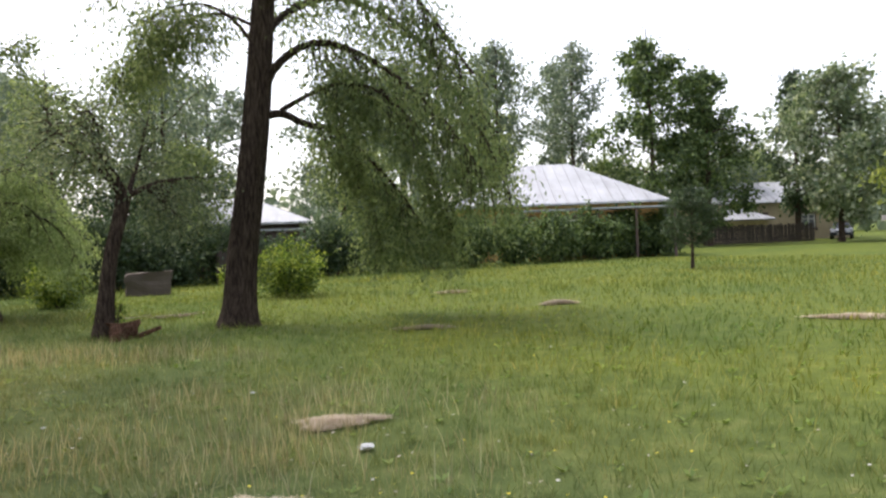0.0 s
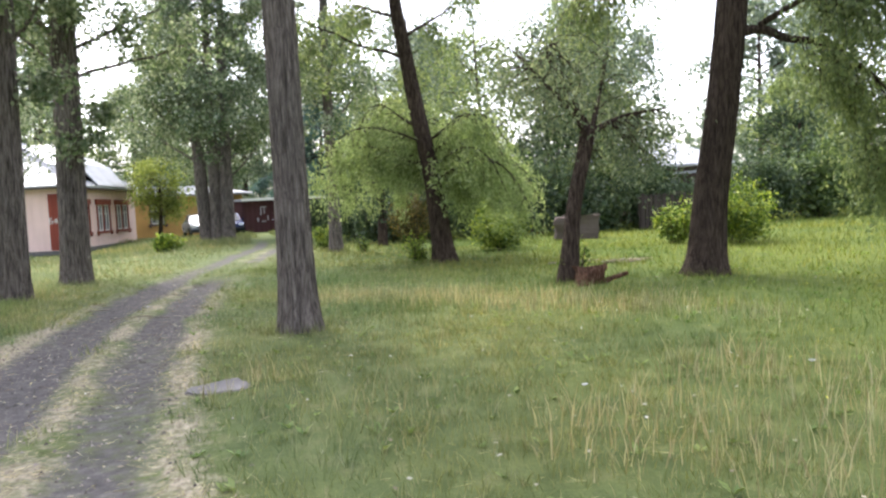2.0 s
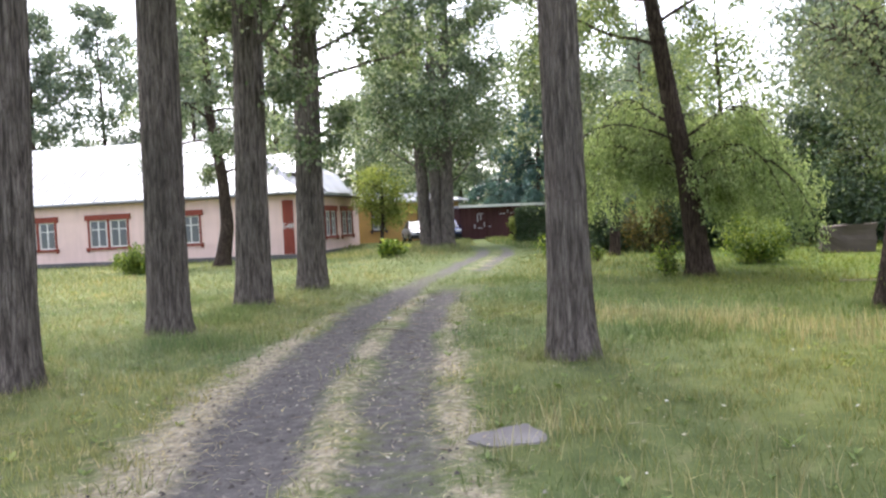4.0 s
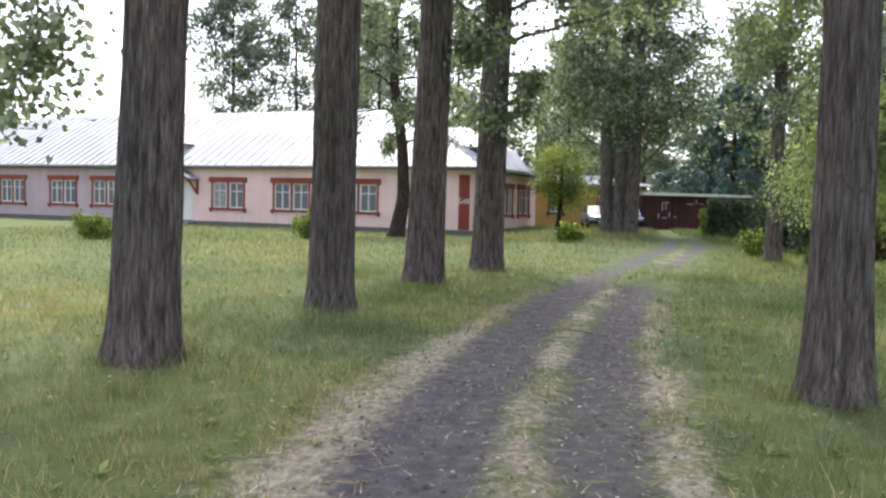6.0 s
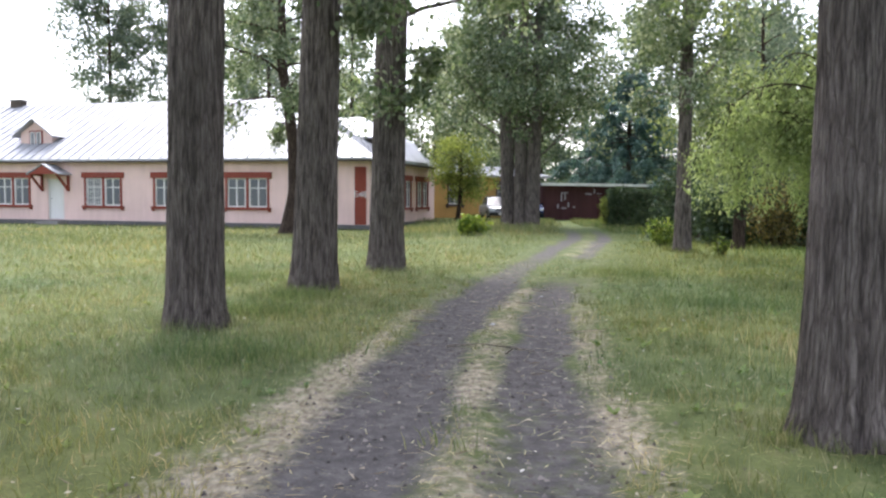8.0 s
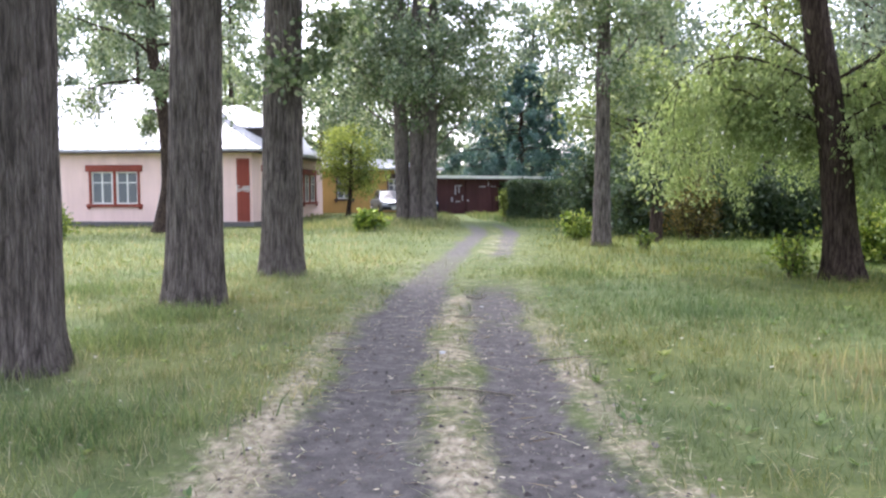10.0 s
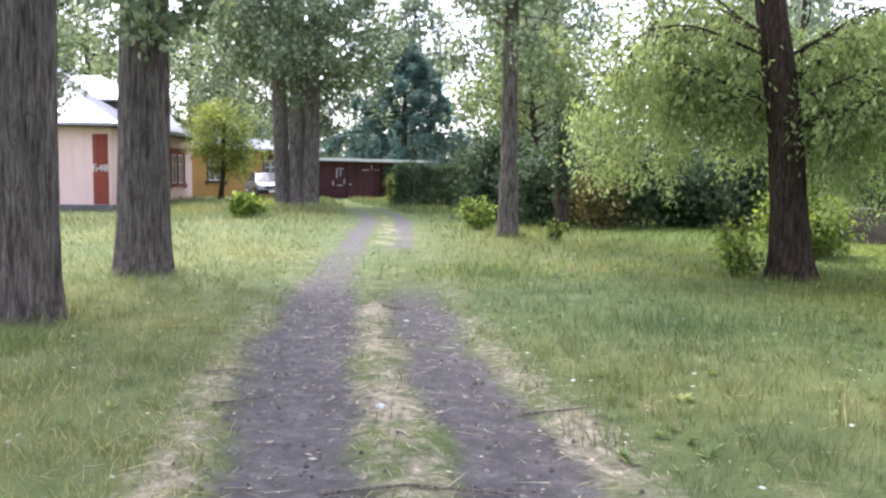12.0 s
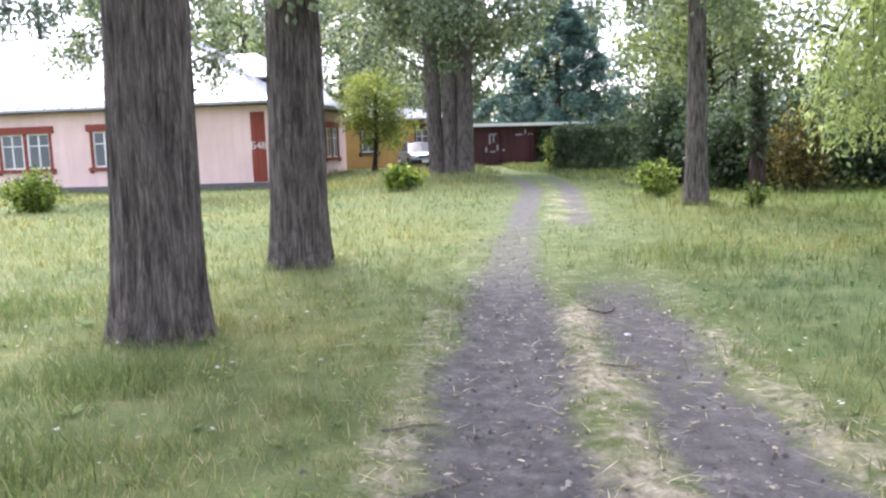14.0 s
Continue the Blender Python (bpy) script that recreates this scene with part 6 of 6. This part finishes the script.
stick([(2.85, 7.15), (2.98, 7.05), (3.08, 7.2), (3.12, 7.5)], 0.010)
stick([(1.45, 3.85), (1.6, 3.98), (1.72, 4.06)], 0.009)
stick([(1.95, 2.55), (2.3, 2.45), (2.75, 2.36)], 0.010)
stick([(1.35, 4.6), (1.5, 4.68), (1.62, 4.72)], 0.009)
stick([(2.5, 2.15), (2.53, 2.28), (2.56, 2.35)], 0.008)
stick([(3.1, 3.5), (3.35, 3.4), (3.5, 3.42)], 0.008)
stick([(2.6, 5.6), (2.75, 5.55), (2.86, 5.62)], 0.008)
stick([(9.9, 5.6), (10.5, 5.5), (11.1, 5.7)], 0.02, "pale dry branch lying in the grass", 0.06)
sp = Plant(140)
sp.tube([(5.05, -7.45, -0.02), (5.08, -7.42, 0.12), (5.14, -7.4, 0.22)], [0.011, 0.009, 0.005], 6)
tagged(new("twig", np_mesh("twig", sp.v[0], sp.f[0], M_STICK, True)), "bare dry twig standing in the grass", "twig")
pk = bmesh.new()
solid(pk, -0.018, 0.018, -0.018, 0.018, -0.1, 0.50, 0.005)
me_ = bpy.data.meshes.new("stake")
pk.to_mesh(me_)
pk.free()
me_.materials.append(M_FENCE)
st = new("stake", me_)
st.matrix_basis = pose(-9.15, 6.8, 0, 2, -3, 10)
tagged(st, "short weathered wooden stake in the meadow", "stake")

# fallen leaves, scraps and flowers strewn over the grass
lp = Plant(141)
lx, ly = lp.r.uniform(-5, 12, 1500), lp.r.uniform(-10, 14, 1500)
a = lp.r.uniform(0, 6.28, 1500)
s = lp.r.uniform(0.007, 0.022, 1500)[:, None]
u = np.stack([np.cos(a), np.sin(a), lp.r.uniform(-0.3, 0.3, 1500)], 1) * s
w = np.stack([-np.sin(a), np.cos(a), lp.r.uniform(-0.3, 0.3, 1500)], 1) * s * 0.7
c0 = np.stack([lx, ly, ground_z(lx, ly) + np.where(np.abs(lx - track_x(ly)) < 0.9, 0.022, 0.075)], 1)
tagged(new("fallen_leaves", np_mesh("fallen_leaves", np.stack([c0 - u, c0 + w, c0 + u, c0 - w], 1).reshape(-1, 3), np.arange(6000).reshape(1500, 4), M_DEADLEAF)),
       "pale fallen leaves strewn over grass and track", "leaves", kind="stuff")
fx = np.concatenate([lp.r.normal(7.2, 1.0, 30), lp.r.uniform(6, 16, 40)])
fy = np.concatenate([lp.r.normal(-8.6, 0.6, 30), lp.r.uniform(-9, 2, 40)])
n = len(fx)
a = lp.r.uniform(0, 6.28, n)
u = np.stack([np.cos(a), np.sin(a), 0.2 * np.ones(n)], 1) * 0.012
w = np.stack([-np.sin(a), np.cos(a), 0.1 * np.ones(n)], 1) * 0.012
c0 = np.stack([fx, fy, ground_z(fx, fy) + lp.r.uniform(0.10, 0.15, n)], 1)
tagged(new("meadow_flowers", np_mesh("meadow_flowers", np.stack([c0 - u, c0 + w, c0 + u, c0 - w], 1).reshape(-1, 3), np.arange(4 * n).reshape(n, 4), M_FLOWER)),
       "small yellow flowers in the meadow grass", "flowers", kind="stuff")


def litter(at, w, seed, label="crumpled scrap of white litter in the grass"):
    r = np.random.default_rng(seed)
    b = bmesh.new()
    bmesh.ops.create_icosphere(b, subdivisions=2, radius=w * 0.4)
    for vv in b.verts:
        vv.co *= 1 + r.uniform(-0.3, 0.25)
        vv.co.z *= 0.3
    me = bpy.data.meshes.new("litter")
    b.to_mesh(me)
    b.free()
    me.materials.append(M_PAPER)
    ob = new("litter", me)
    ob.matrix_basis = pose(*at, float(ground_z(*at)) + 0.035, 0, 0, seed * 40)
    tagged(ob, label, "litter", "litter")


litter((7.62, -6.95), 0.16, 3)
litter((4.0, -6.6), 0.16, 4)
litter((6.2, -4.3), 0.06, 5)
litter((8.1, -4.4), 0.07, 6)
litter((2.95, 6.3), 0.06, 7)
litter((2.35, 3.6), 0.08, 8)


def clods(n):
    """Crumbs of earth, bark and small stones strewn on the wheel ruts."""
    r = np.random.default_rng(77)
    x, y = r.uniform(0.6, 4.6, n * 4), r.uniform(-9, 13, n * 4)
    k = r.uniform(0, 1, n * 4) < np.clip(rut_amount(x, y) + 0.4 * straw_amount(x, y), 0, 1)
    x, y = x[k][:n], y[k][:n]
    m = len(x)
    s = (0.004 + 0.018 * r.uniform(0, 1, m) ** 3)[:, None]
    base = np.array([(1, 0, 0), (-0.5, 0.87, 0), (-0.5, -0.87, 0), (0, 0, 0.8)])
    c = np.stack([x, y, ground_z(x, y) + 0.001], 1)
    v = (c[:, None, :] + base[None] * s[:, None] * r.uniform(0.6, 1.4, (m, 4, 3))).reshape(-1, 3)
    o = np.arange(m)[:, None] * 4
    f = np.concatenate([o + np.array(t) for t in ((0, 1, 3), (1, 2, 3), (2, 0, 3))])
    tagged(new("earth_crumbs", np_mesh("earth_crumbs", v, f, M_CRUMB)), "dark crumbs of earth and bark on the track", "debris", kind="stuff")


M_CRUMB = leaf_mat("earth_crumb", (0.04, 0.034, 0.03), (0.10, 0.085, 0.07), (0.26, 0.23, 0.19), 0.0, 0.9)
clods(9000)


def fallen(name, n, label, size, slim, lift, mat, seed, on_track):
    """Small bent flakes strewn flat: dry leaves, or long stalks when slim."""
    r = np.random.default_rng(seed)
    x, y = r.uniform(-2.5, 7.5, n * 6), r.uniform(-9, 14, n * 6)
    worn = np.clip(rut_amount(x, y) + straw_amount(x, y), 0, 1)
    k = r.uniform(0, 1, n * 6) < np.clip(worn * on_track + 0.06, 0, 1)
    x, y = x[k][:n], y[k][:n]
    m = len(x)
    s, a = r.uniform(size[0], size[1], m), r.uniform(0, 2 * math.pi, m)
    u, w = np.stack([np.cos(a), np.sin(a)], 1) * s[:, None], np.stack([-np.sin(a), np.cos(a)], 1) * (s * slim)[:, None]
    z = ground_z(x, y) + lift * np.where(rut_amount(x, y) > 0.5, 0.25, 1.0)
    c = np.stack([x, y], 1)
    corner = [c + u, c + w, c - u, c - w]
    v = np.stack([np.concatenate([p, (z + r.uniform(0.0, 0.3, m) * np.minimum(s, 0.03))[:, None]], 1) for p in corner], 1).reshape(-1, 3)
    o = np.arange(m)[:, None] * 4
    f = np.concatenate([o + np.array(t) for t in ((0, 1, 2), (0, 2, 3))])
    tagged(new(name, np_mesh(name, v, f, mat)), label, "debris", kind="stuff")


M_FALLEN = leaf_mat("fallen_leaf", (0.12, 0.085, 0.05), (0.30, 0.24, 0.15), (0.55, 0.48, 0.33), 0.1)
fallen("fallen_leaves", 1500, "dry brown fallen leaves on the track and grass", (0.010, 0.026), 0.55, 0.022, M_FALLEN, 5, 0.5)
fallen("loose_stalks", 600, "dry stalks lying loose along the track", (0.03, 0.09), 0.03, 0.02, M_FALLEN, 6, 0.7)
